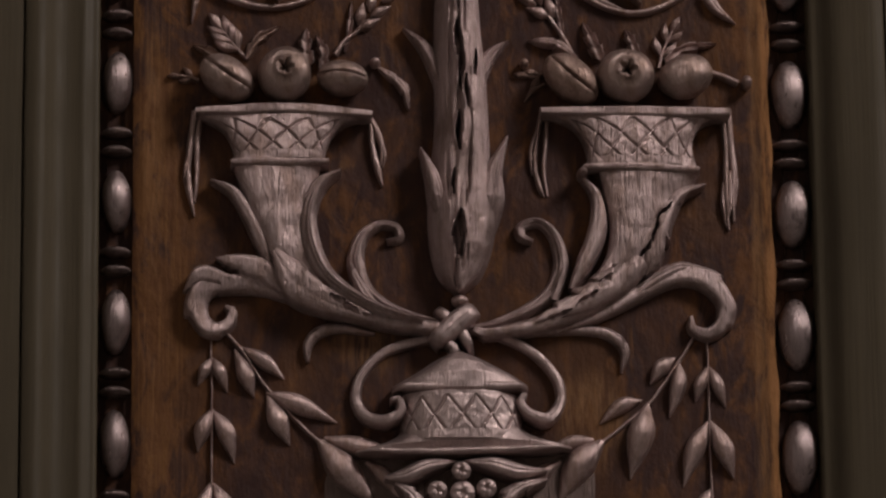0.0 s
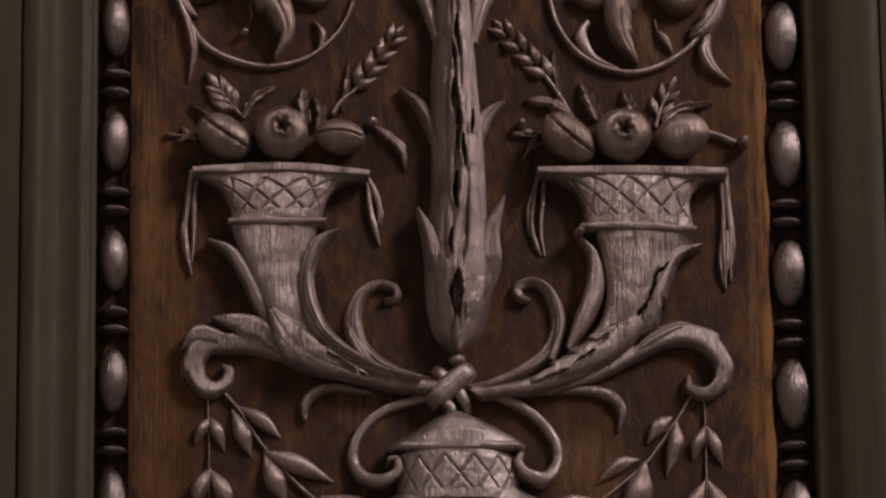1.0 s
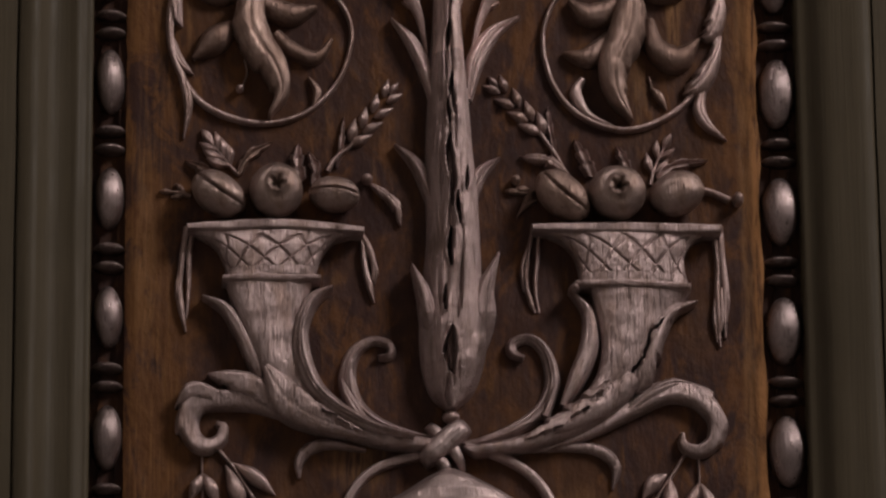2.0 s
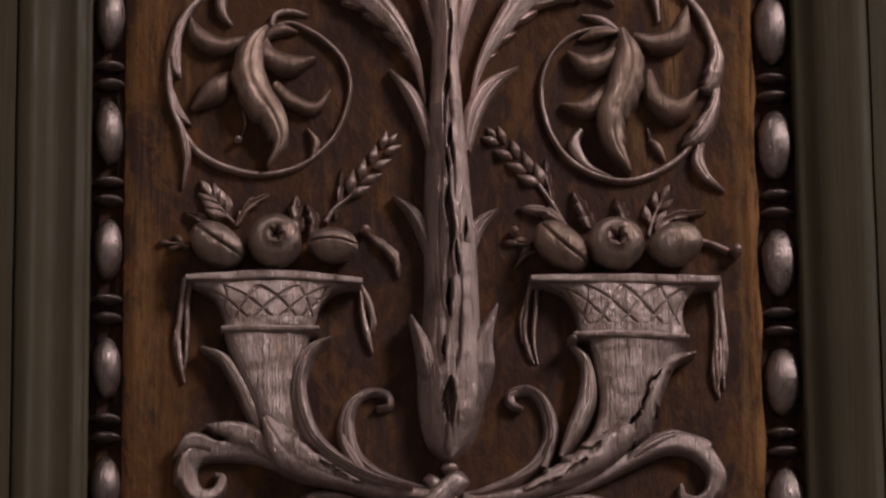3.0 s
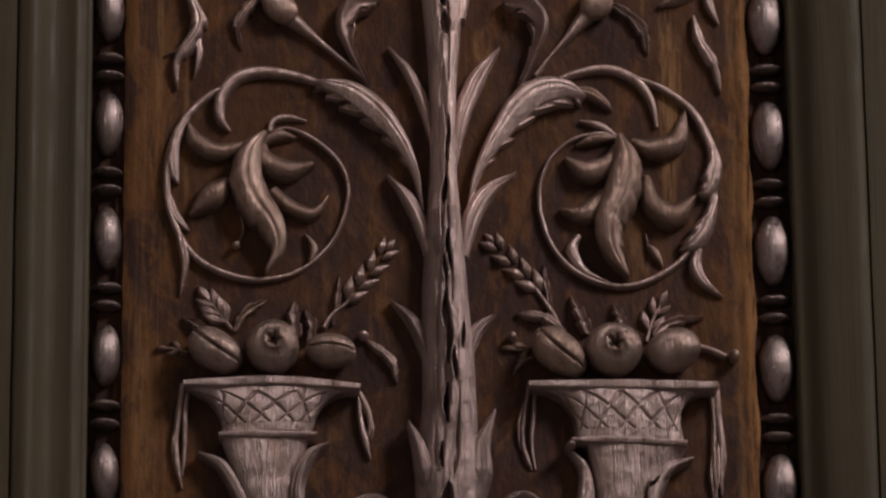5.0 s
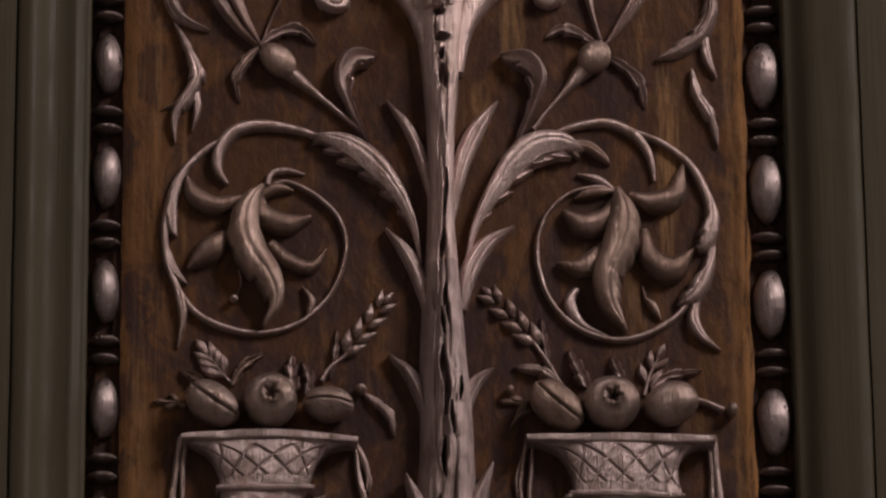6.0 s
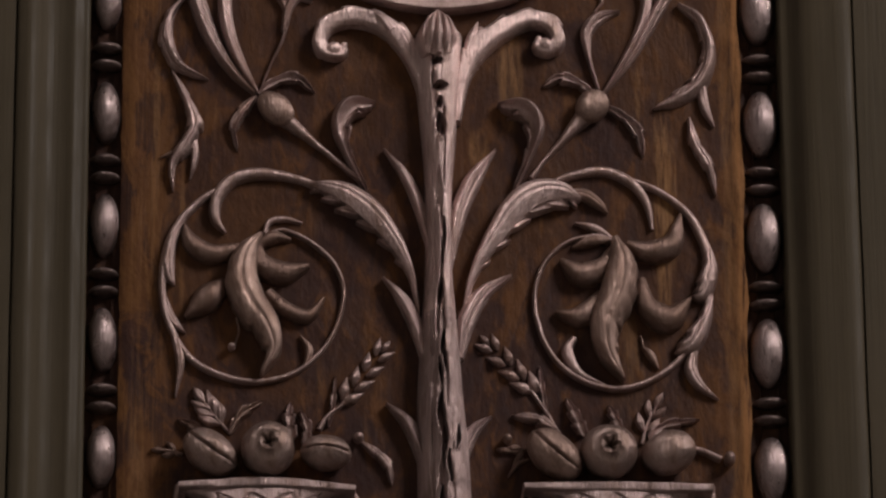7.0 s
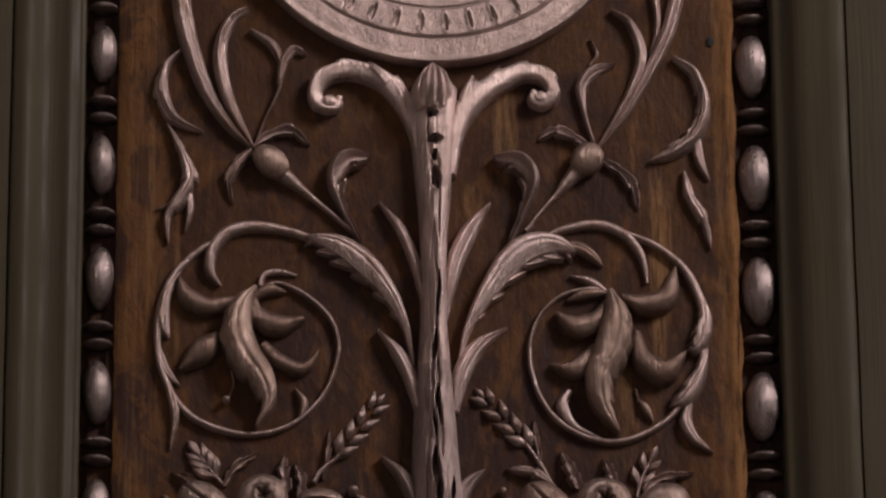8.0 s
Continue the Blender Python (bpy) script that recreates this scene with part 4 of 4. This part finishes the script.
def split_wood(s, c, u, v):
    """Open cracks and raised fibres along the old stalk."""
    k = rumple(u * 1.0, v / 13.0, 2.3, 41.0)
    core = np.exp(-(((c + 0.10) / 0.38) ** 4))
    d = -2.2 * np.clip((k - 0.08) / 0.2, 0, 1) * core + (0.15 + 0.3 * core) * rumple(u, v / 10.0, 1.3, 44.0)
    d = d - 1.0 * np.exp(-(((c + 0.30 + 0.10 * np.sin(v / 17.0)) / 0.07) ** 2)) * np.clip(2 * np.sin(v / 11.0) + 0.8, 0, 1)
    d = d - 1.4 * np.exp(-(((c - 0.22 + 0.08 * np.sin(v / 23.0)) / 0.05) ** 2)) * np.clip(2 * np.sin(v / 15.0 + 2), 0, 1)
    for cu, cv, w, l in SPLITS:
        run = np.abs(v - cv) / ((1.0 if cv > 270 else 1.2) * l)
        wide = (1.3 if cv > 270 else 0.9) * w * np.clip(1 - run, 0, 1) ** 0.7
        x = np.abs(u - cu - 0.5 * np.sin(v / 4.0))
        d = d - 9.0 * np.clip((wide - x) / 0.5 + 0.5, 0, 1) * (wide > 0.05) + 0.7 * np.exp(-(((x - wide - 0.9) / 0.6) ** 2)) * (run < 1)
    return d


stalk = thing("candelabrum_stalk", 0, 30, "tall cracked silvered stalk with pointed sepals rising from a cup", "stalk")
LEFT_EDGE = [(-1.0, 18.8), (-9.0, 26.7), (-12.8, 39.7), (-13.8, 56.0), (-13.2, 72.5), (-10.4, 97.5), (-10.1, 122.5), (-10.1, 144.9), (-9.0, 167.4), (-7.4, 193.0), (-5.8, 215.8), (-5.5, 238.8), (-5.7, 259.0), (-6.4, 276.5), (-8.5, 299.8), (-10.4, 323.2), (-11.0, 335.0)]
RIGHT_EDGE = [(2.6, 18.9), (10.9, 27.3), (16.1, 40.5), (18.0, 57.0), (16.1, 73.5), (15.2, 98.3), (14.2, 123.3), (12.2, 145.6), (10.7, 168.1), (8.6, 193.5), (7.1, 216.3), (6.9, 239.3), (7.6, 259.5), (9.1, 277.0), (10.5, 300.5), (12.3, 324.1), (13.0, 336.0)]
trunk = part("lower_stem", loft(LEFT_EDGE[:10], RIGHT_EDGE[:10], [10, 15, 15, 14, 13, 13, 12, 12], "keel", n=240, m=56, extra=split_wood), STALK, stalk)
part("upper_stem", loft(LEFT_EDGE[9:], RIGHT_EDGE[9:], [12, 12, 12, 11, 11], "keel", n=190, m=56, extra=split_wood), LIT_SILVER, stalk, "silvered upper stem, toned lighter for the light on it")
part("cup_leaf", strip([(13.6, 40.9), (15.0, 60.0), (16.5, 75.2), (23.2, 93.3)], [1.2, 6.2, 4.6, 0.5], 5.0, "carved", 8.5, extra=lambda s, c, u, v: -10.0 * np.clip(1 - s / 0.4, 0, 1) + 0 * c), STALK, trunk)
part("cup_leaf", strip([(-6.6, 46.9), (-9.4, 63.2), (-12.2, 75.5), (-17.1, 87.8)], [1.0, 4.2, 3.2, 0.5], 4.5, "carved", 7.5, extra=lambda s, c, u, v: -9.0 * np.clip(1 - s / 0.4, 0, 1) + 0 * c), STALK, trunk)
part("node", dome(*[(0.6, 15.6)][0], 4.0, 3.0, 0, 6, 0.5), SILVER, stalk)
for pts, w in (([(-4.4, 106.9), (-8.3, 126.3), (-14.8, 140.1), (-24.5, 149.3)], [1.6, 3.7, 3.1, 0.5]), ([(9.4, 110.2), (11.9, 127.0), (17.1, 136.9), (25.1, 143.1)], [2.1, 3.7, 2.9, 0.5]),
               ([(-4.8, 165.8), (-9.8, 186.9), (-15.9, 200.6), (-25.7, 212.5)], [1.6, 3.4, 3.1, 0.5]), ([(10.1, 171.9), (13.7, 190.5), (21.7, 204.8), (35.6, 214.4)], [2.1, 4.5, 3.7, 0.5]),
               ([(-2.1, 220.0), (-6.6, 242.8), (-13.9, 262.8), (-24.9, 278.1)], [1.3, 2.6, 2.6, 0.5]), ([(5.4, 217.4), (10.1, 243.4), (17.5, 262.5), (28.3, 278.4)], [1.8, 3.9, 4.2, 0.5])):
    # sepals above 160 mm get the lit copy, the rest the plain stalk silver
    part("sepal", strip(pts, w, 7.5, "carved", 1.5, m=21), LIT_SILVER if pts[0][1] > 160 else STALK, trunk)
left_branch = part("branch", strip([(-3.6, 291.3), (-7.7, 316.2), (-15.0, 333.6), (-26.0, 343.0), (-39.8, 346.6), (-51.2, 342.6), (-56.0, 334.7), (-52.6, 327.1), (-45.5, 326.8), (-43.9, 331.6)], [2.1, 3.9, 5.5, 5.2, 5.0, 4.5, 3.9, 3.4, 2.6, 1.8], 7.5, "plane", 1.0, rise=0.3, lobes=9, side=-1, deep=0.24, m=23), LIT_SILVER, stalk)
right_branch = part("branch", strip([(9.4, 291.8), (12.5, 315.5), (20.1, 331.1), (32.1, 341.1), (44.7, 347.0), (55.2, 345.0), (59.6, 336.5), (55.2, 330.1), (49.7, 331.7), (49.7, 336.5)], [2.6, 4.7, 6.6, 6.0, 5.2, 4.7, 3.9, 3.4, 2.6, 1.8], 7.5, "plane", 1.0, rise=0.3, lobes=9, side=1, deep=0.24, m=23), LIT_SILVER, stalk)
part("volute_eye", dome(*[(-49.0, 328.5)][0], 4.0, 3.6, 30, 5.8, 1.0), LIT_SILVER, left_branch)
part("volute_eye", dome(*[(53.2, 332.5)][0], 4.0, 3.6, -30, 5.8, 1.0), LIT_SILVER, right_branch)
part("branch_leaf", strip([(-10.5, 323.4), (-15.0, 335.1), (-21.1, 343.2)], [2.6, 3.1, 0.5], 7.0, "leaf", 3.0), LIT_SILVER, left_branch)
part("branch_leaf", strip([(-21.0, 337.8), (-26.1, 344.8), (-32.1, 347.5)], [2.6, 2.4, 0.5], 6.0, "leaf", 4.0), LIT_SILVER, left_branch)
part("branch_leaf", strip([(14.1, 319.9), (17.9, 334.9), (20.5, 343.6)], [2.6, 3.1, 0.5], 7.0, "leaf", 3.0), LIT_SILVER, right_branch)
part("bud", loft([(-0.3, 348.1), (-6.2, 342.0), (-10.0, 332.9), (-8.8, 322.9)], [(1.9, 348.2), (8.0, 342.5), (11.9, 333.8), (10.3, 323.6)], [8, 14, 15, 13], n=40, m=40, extra=lambda s, c, u, v: 1.5 * np.cos(c * 18) * np.sin(s * 3) - 2.5 * np.clip((s - 0.72) / 0.2, 0, 1) * (np.cos(c * 12) < 0.1)), LIT_SILVER, stalk)

# ---- the acanthus scrolls with their flowers ----
left_scroll = thing("acanthus_scroll", -80, 190, "silvered acanthus branch winding round a drooping flower", "scroll", "acanthus scrolls")
acanthus(left_scroll, [(-9.2, 194.3), (-13.2, 214.1), (-22.6, 231.8), (-34.6, 245.2), (-46.6, 254.0), (-60.7, 258.7)], [0.8, 2.6, 5.8, 8.1, 6.6, 1.0], 7.5, 1, 6, None, 1.5, 0.55)
leaf(left_scroll, [(-54.2, 257.8), (-67.7, 262.5), (-84.0, 264.8), (-97.3, 261.4), (-104.7, 251.9), (-105.5, 241.5), (-100.5, 234.2)], [1.6, 2.1, 2.9, 3.4, 3.1, 2.4, 0.8], 7.0, "round", name="crest")
part("ring", strip([(-102.6, 257.7), (-112.7, 250.4), (-122.6, 239.1), (-128.6, 224.3), (-130.2, 205.7), (-126.6, 187.3), (-116.6, 170.7), (-99.9, 161.7), (-81.8, 159.8), (-63.8, 166.6), (-50.3, 182.3), (-44.4, 203.0), (-48.2, 218.3), (-59.1, 229.4), (-72.1, 235.8), (-80.6, 233.8)], [1.3, 1.8, 2.1, 2.1, 1.8, 1.7, 1.6, 1.6, 1.4, 1.3, 1.2, 1.1, 1.1, 1.1, 1.1, 1.0], 5.0, "round", rise=0.2, n=170), SILVER, left_scroll)
leaf(left_scroll, [(-119.7, 241.8), (-126.6, 228.7), (-127.8, 215.7), (-125.0, 207.3)], [1.0, 2.9, 3.4, 0.8], 6.5, "leaf", lobes=4, side=-1)
leaf(left_scroll, [(-129.1, 201.4), (-125.6, 190.2), (-119.0, 183.4)], [1.3, 2.4, 0.3], 6.0, "leaf")
leaf(left_scroll, [(-126.0, 187.4), (-121.9, 173.4), (-121.7, 163.5), (-123.5, 151.6)], [1.3, 2.4, 1.6, 0.3], 6.0, "leaf")
leaf(left_scroll, [(-81.7, 234.3), (-79.7, 240.1), (-72.7, 241.8), (-64.1, 240.1)], [1.3, 1.6, 1.6, 0.5], 6.0, "round")
leaf(left_scroll, [(-64.9, 183.0), (-60.8, 175.5), (-62.8, 166.6)], [0.5, 2.1, 0.8], 5.0, "round", mat=TARNISH)
part("tendril", strip([(-95.2, 191.3), (-94.0, 184.2), (-96.5, 177.1)], [0.5, 0.5, 0.5], 3.0), TARNISH, left_scroll)
part("berry", dome(*[(-97.3, 176.2)][0], 1.9, 1.9, 0, 4.5, 0, rings=9, around=16), SILVER, left_scroll)

left_flower = thing("flower", -85, 190, "drooping carved flower with tarnished curled petals", "flower", "carved flowers")
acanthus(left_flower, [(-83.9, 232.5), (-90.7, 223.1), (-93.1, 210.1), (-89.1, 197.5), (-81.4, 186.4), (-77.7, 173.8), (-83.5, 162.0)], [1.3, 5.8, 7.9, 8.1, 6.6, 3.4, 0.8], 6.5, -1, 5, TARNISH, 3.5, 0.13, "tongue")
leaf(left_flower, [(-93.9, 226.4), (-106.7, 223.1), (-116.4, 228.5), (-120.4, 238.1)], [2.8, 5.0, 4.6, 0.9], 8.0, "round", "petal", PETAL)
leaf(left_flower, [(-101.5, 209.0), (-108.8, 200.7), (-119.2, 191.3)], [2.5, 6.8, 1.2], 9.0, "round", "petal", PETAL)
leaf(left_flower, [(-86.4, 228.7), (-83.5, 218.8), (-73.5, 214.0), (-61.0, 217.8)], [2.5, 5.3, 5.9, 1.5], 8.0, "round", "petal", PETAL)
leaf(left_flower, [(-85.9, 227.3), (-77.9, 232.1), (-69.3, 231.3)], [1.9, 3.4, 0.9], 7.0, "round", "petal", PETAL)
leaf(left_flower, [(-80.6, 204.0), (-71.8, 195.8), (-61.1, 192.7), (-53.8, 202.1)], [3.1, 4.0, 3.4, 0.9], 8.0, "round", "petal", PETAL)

right_scroll = thing("acanthus_scroll", 80, 190, "silvered acanthus branch winding round a drooping flower", "scroll", "acanthus scrolls")
acanthus(right_scroll, [(12.2, 193.6), (18.0, 214.3), (29.7, 234.3), (43.1, 250.4), (56.7, 255.5), (69.1, 253.1)], [0.8, 2.9, 6.6, 9.4, 7.3, 1.0], 7.5, -1, 6, LIT_SILVER, 1.5, 0.55)
leaf(right_scroll, [(59.4, 255.6), (70.2, 256.6), (77.8, 251.9), (82.4, 247.2)], [2.1, 3.1, 2.4, 0.3], 5.0, "leaf", mat=TARNISH)
leaf(right_scroll, [(52.6, 260.6), (64.8, 266.2), (81.1, 268.6), (94.1, 262.7), (101.2, 251.9), (103.3, 239.2)], [1.0, 2.1, 2.4, 2.4, 1.8, 0.8], 7.0, "round", name="crest")
part("ring", strip([(92.0, 264.9), (108.2, 258.0), (121.8, 245.7), (129.2, 227.8), (130.1, 209.1), (124.6, 188.4), (111.8, 170.3), (93.0, 159.5), (75.6, 159.5), (59.5, 168.5), (49.8, 183.5), (46.3, 203.3), (50.8, 220.1), (61.6, 231.4), (76.2, 235.4), (83.7, 232.8)], [1.3, 1.6, 2.1, 2.4, 2.1, 1.8, 1.6, 1.6, 1.4, 1.3, 1.2, 1.1, 1.1, 1.1, 1.1, 1.0], 5.0, "round", rise=0.2, n=170), SILVER, right_scroll)
leaf(right_scroll, [(129.8, 232.1), (129.7, 219.2), (126.3, 206.7), (121.5, 205.4)], [1.0, 4.7, 4.5, 0.5], 6.5, "leaf", lobes=3, side=-1)
leaf(right_scroll, [(131.2, 205.7), (125.7, 191.2), (119.1, 180.2), (112.7, 176.6)], [0.8, 4.7, 5.2, 0.5], 6.5, "leaf", lobes=3, side=-1)
leaf(right_scroll, [(122.9, 181.8), (120.1, 169.4), (123.8, 161.1), (132.9, 153.5)], [1.6, 3.1, 2.4, 0.3], 6.0, "leaf")
leaf(right_scroll, [(64.8, 183.5), (61.6, 176.0), (67.0, 165.9), (79.6, 159.6)], [1.6, 2.9, 2.1, 0.8], 6.0, "round")
leaf(right_scroll, [(66.4, 242.0), (75.6, 239.4), (84.3, 233.9)], [0.5, 2.1, 1.0], 6.0, "round")
part("tendril", strip([(96.6, 185.1), (98.4, 178.1), (101.9, 176.2)], [0.5, 0.5, 0.5], 3.0), TARNISH, right_scroll)
leaf(right_scroll, [(97.1, 179.4), (101.1, 175.3), (104.6, 168.4)], [0.8, 2.1, 0.5], 5.0, "round", mat=TARNISH)

right_flower = thing("flower", 85, 190, "drooping carved flower with tarnished curled petals", "flower", "carved flowers")
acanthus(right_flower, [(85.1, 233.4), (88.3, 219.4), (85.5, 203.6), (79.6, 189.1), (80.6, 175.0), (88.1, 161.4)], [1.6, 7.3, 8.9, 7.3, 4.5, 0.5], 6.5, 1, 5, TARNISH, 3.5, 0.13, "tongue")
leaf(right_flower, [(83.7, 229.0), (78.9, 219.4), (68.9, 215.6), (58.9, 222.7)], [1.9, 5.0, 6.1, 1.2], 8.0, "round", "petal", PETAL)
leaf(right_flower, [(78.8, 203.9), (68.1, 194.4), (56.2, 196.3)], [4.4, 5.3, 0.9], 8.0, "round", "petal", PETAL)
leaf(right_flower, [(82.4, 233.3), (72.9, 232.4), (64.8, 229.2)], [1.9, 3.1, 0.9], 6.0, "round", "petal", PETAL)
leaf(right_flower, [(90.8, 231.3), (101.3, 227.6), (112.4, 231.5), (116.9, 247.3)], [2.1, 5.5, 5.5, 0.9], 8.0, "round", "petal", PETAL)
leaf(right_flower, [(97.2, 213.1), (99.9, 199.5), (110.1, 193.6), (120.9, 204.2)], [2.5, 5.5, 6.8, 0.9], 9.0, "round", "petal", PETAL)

# ---- bud branches, curled leaves and side leaves ----


def bud_branch(stem, stem_w, where, a, b, turn, leaves, shoots, label):
    ob = thing("bud_branch", stem[0][0], stem[0][1], label, "branch", "bud branches")
    part("stem", strip(stem, stem_w, 5.0), SILVER, ob)
    part("bud", dome(*where[0], a, b, turn, 8, 0.0, rings=18, around=36), TARNISH, ob)
    for pts, w in leaves:
        part("calyx_leaf", strip(pts, w, 7.0, "cupped", lobes=3, deep=0.5, m=25), SILVER, ob)
    for pts, w in shoots:
        part("shoot", strip(pts, w, 6.5, "carved", rise=0.3, m=25), SILVER, ob)


bud_branch([(-35.8, 261.5), (-44.6, 269.3), (-56.9, 279.9), (-72.6, 293.4)], [1.3, 1.3, 1.6, 3.9], [(-77.0, 297.3)], 10.2, 7.2, -42,
           [([(-85.4, 306.4), (-77.9, 312.0), (-67.0, 314.8), (-58.2, 307.4)], [0.8, 3.1, 3.4, 0.5]), ([(-86.4, 305.2), (-92.7, 296.7), (-96.9, 288.4), (-95.2, 276.2)], [0.8, 3.9, 2.4, 0.5])],
           [([(-86.7, 305.8), (-97.6, 317.7), (-107.8, 334.4), (-116.0, 357.9), (-120.4, 378.7), (-123.1, 399.6)], [1.0, 2.6, 3.7, 4.5, 4.7, 4.2]), ([(-85.9, 307.0), (-94.4, 323.1), (-100.3, 340.7), (-101.5, 357.9), (-96.9, 372.1), (-88.8, 378.5)], [1.0, 2.9, 3.4, 3.4, 2.9, 2.1]),
            ([(-84.3, 308.2), (-79.2, 322.3), (-73.5, 335.8), (-71.8, 347.7), (-76.1, 359.5), (-86.7, 367.5)], [0.4, 0.5, 0.8, 1.3, 2.4, 1.3]), ([(-73.0, 338.8), (-71.0, 350.8), (-66.2, 357.5), (-59.6, 354.8)], [1.3, 2.4, 2.6, 0.8])],
           "silvered bud on a slanting branch with forked shoots")
bud_branch([(45.4, 264.5), (53.0, 274.7), (61.2, 284.4), (71.6, 297.1)], [1.3, 1.3, 2.1, 4.5], [(75.4, 301.3)], 9.0, 7.8, 50,
           [([(78.7, 306.8), (68.9, 314.1), (59.8, 316.7), (51.9, 312.2)], [0.8, 3.4, 3.4, 0.5]), ([(81.4, 303.3), (90.7, 297.2), (97.8, 288.7), (99.9, 276.4)], [0.8, 2.9, 3.4, 0.5])],
           [([(80.4, 308.0), (94.7, 327.5), (108.1, 351.9), (118.2, 376.3), (124.0, 406.8)], [1.0, 2.1, 3.1, 3.7, 3.4]), ([(82.6, 311.6), (93.6, 329.8), (100.8, 345.6), (103.1, 360.7), (97.7, 375.5), (88.9, 381.7)], [0.8, 2.4, 3.1, 2.9, 2.1, 0.8]),
            ([(79.3, 310.3), (74.9, 326.7), (73.8, 341.0), (79.9, 349.0), (89.9, 352.3)], [0.8, 1.3, 3.1, 3.4, 0.8]), ([(107.5, 357.8), (111.5, 373.0), (110.6, 391.1)], [0.5, 1.6, 2.1]), ([(77.7, 352.2), (81.6, 358.3), (78.3, 366.3)], [0.5, 1.0, 0.3])],
           "silvered bud on a slanting branch with forked shoots")
for pts, w, side in (([(-33.8, 256.9), (-42.2, 275.8), (-44.6, 289.7), (-39.8, 298.6), (-29.0, 301.4)], [1.0, 2.6, 5.6, 6.6, 1.0], -1), ([(37.6, 258.9), (44.6, 277.2), (46.8, 290.2), (41.3, 298.8), (29.8, 301.9)], [1.0, 2.6, 5.8, 6.8, 1.0], 1)):
    curled = thing("curled_leaf", pts[0][0], pts[0][1], "silvered leaf with a curled toothed tip", "leaf", "carved loose leaves")
    leaf(curled, pts, w, 7.0, "cupped" if side < 0 else "cupped_back", lift=1.0, lobes=5, side=side, deep=0.6, m=27)
SIDE = "slender silvered side leaf on the dark board"
single_leaf([(-120.9, 356.2), (-128.2, 347.0), (-130.0, 333.6), (-123.7, 320.2), (-109.4, 313.1)], [0.8, 2.6, 3.9, 3.1, 0.5], SIDE, 5.0, "carved", lobes=4, side=-1, deep=0.3, m=21)
single_leaf([(-126.9, 317.5), (-120.5, 304.5), (-115.8, 290.0), (-119.8, 278.8), (-126.0, 269.2), (-125.7, 255.3)], [0.5, 2.6, 4.5, 4.2, 2.4, 0.3], SIDE, 5.0, lobes=4, deep=0.4, m=21)
single_leaf([(-116.4, 282.7), (-115.4, 272.5), (-117.8, 261.4)], [2.1, 1.8, 0.3], SIDE)
single_leaf([(-119.8, 276.7), (-125.7, 275.0), (-132.1, 272.5)], [1.6, 1.3, 0.3], SIDE, 4.0, mat=TARNISH)
single_leaf([(118.6, 356.8), (128.5, 348.5), (132.7, 332.0), (127.6, 316.3), (116.5, 307.0), (105.5, 301.9)], [1.3, 3.1, 3.9, 5.0, 3.9, 0.5], SIDE, 5.0, "carved", lobes=6, side=-1, deep=0.35, m=21)
single_leaf([(128.7, 317.0), (130.2, 303.7), (134.5, 293.0)], [2.4, 2.4, 0.5], SIDE)
single_leaf([(122.5, 297.2), (125.1, 283.8), (131.5, 271.5), (134.6, 257.0)], [0.8, 3.4, 2.9, 0.3], SIDE, 5.0, lobes=3, deep=0.4, m=21)

# ---- the medallion ----
MU, MV, MR = 1.5, 452.0, 102.5


def ring_of_disc(r0, r1, steps):
    r = np.linspace(r0, r1, steps)[:, None]
    th = np.linspace(0, 2 * np.pi, 721)[None, :]
    h = 7.5 + 0 * th + 0 * r
    line = lambda at_r, w: np.exp(-(((r - at_r) / w) ** 2))
    h = h - 1.1 * line(MR - 13.5, 0.7) - 0.9 * line(MR - 29, 0.7) + 0.9 * np.clip((r - (MR - 4)) / 4, 0, 1) * (r < MR - 0.6) - 1.5 * np.clip((r - MR + 1.2) / 1.2, 0, 1) ** 2
    slot = np.abs((th / (2 * np.pi) * 43 + 0.5) % 1 - 0.5) * (2 * np.pi / 43) * r
    oval = (slot / 1.15) ** 2 + ((r - (MR - 21)) / 4.2) ** 2
    h = h - 1.3 * np.clip(1.25 - oval, 0, 1) + 0.5 * np.exp(-((oval - 1.8) ** 2) * 3)
    U, V = MU + r * np.sin(th), MV + r * np.cos(th)
    h = h + 0.25 * rumple(U, V, 6.0, 61.0) * (r > 60)
    return sheet(U, V, h)


medallion = thing("medallion", MU, MV - MR, "large round silvered medallion with a notched border", "medallion")
part("rim", ring_of_disc(MR - 13.5, MR, 40), CALM, medallion)
part("border", ring_of_disc(MR - 30, MR - 13.55, 60), CALM, medallion)
part("face", ring_of_disc(0.2, MR - 30.05, 20), CALM, medallion)
# The hole is not cut: a low black dome carries its shade as colour.
lone("nail_hole", dome(*[(137.3, 366.3)][0], 2.8, 2.0, 80, 0.7, 0.1, rings=8, around=16), HOLE_SHADE, "small nail hole in the board, its dark depth shown by a low black dome", "nail hole")
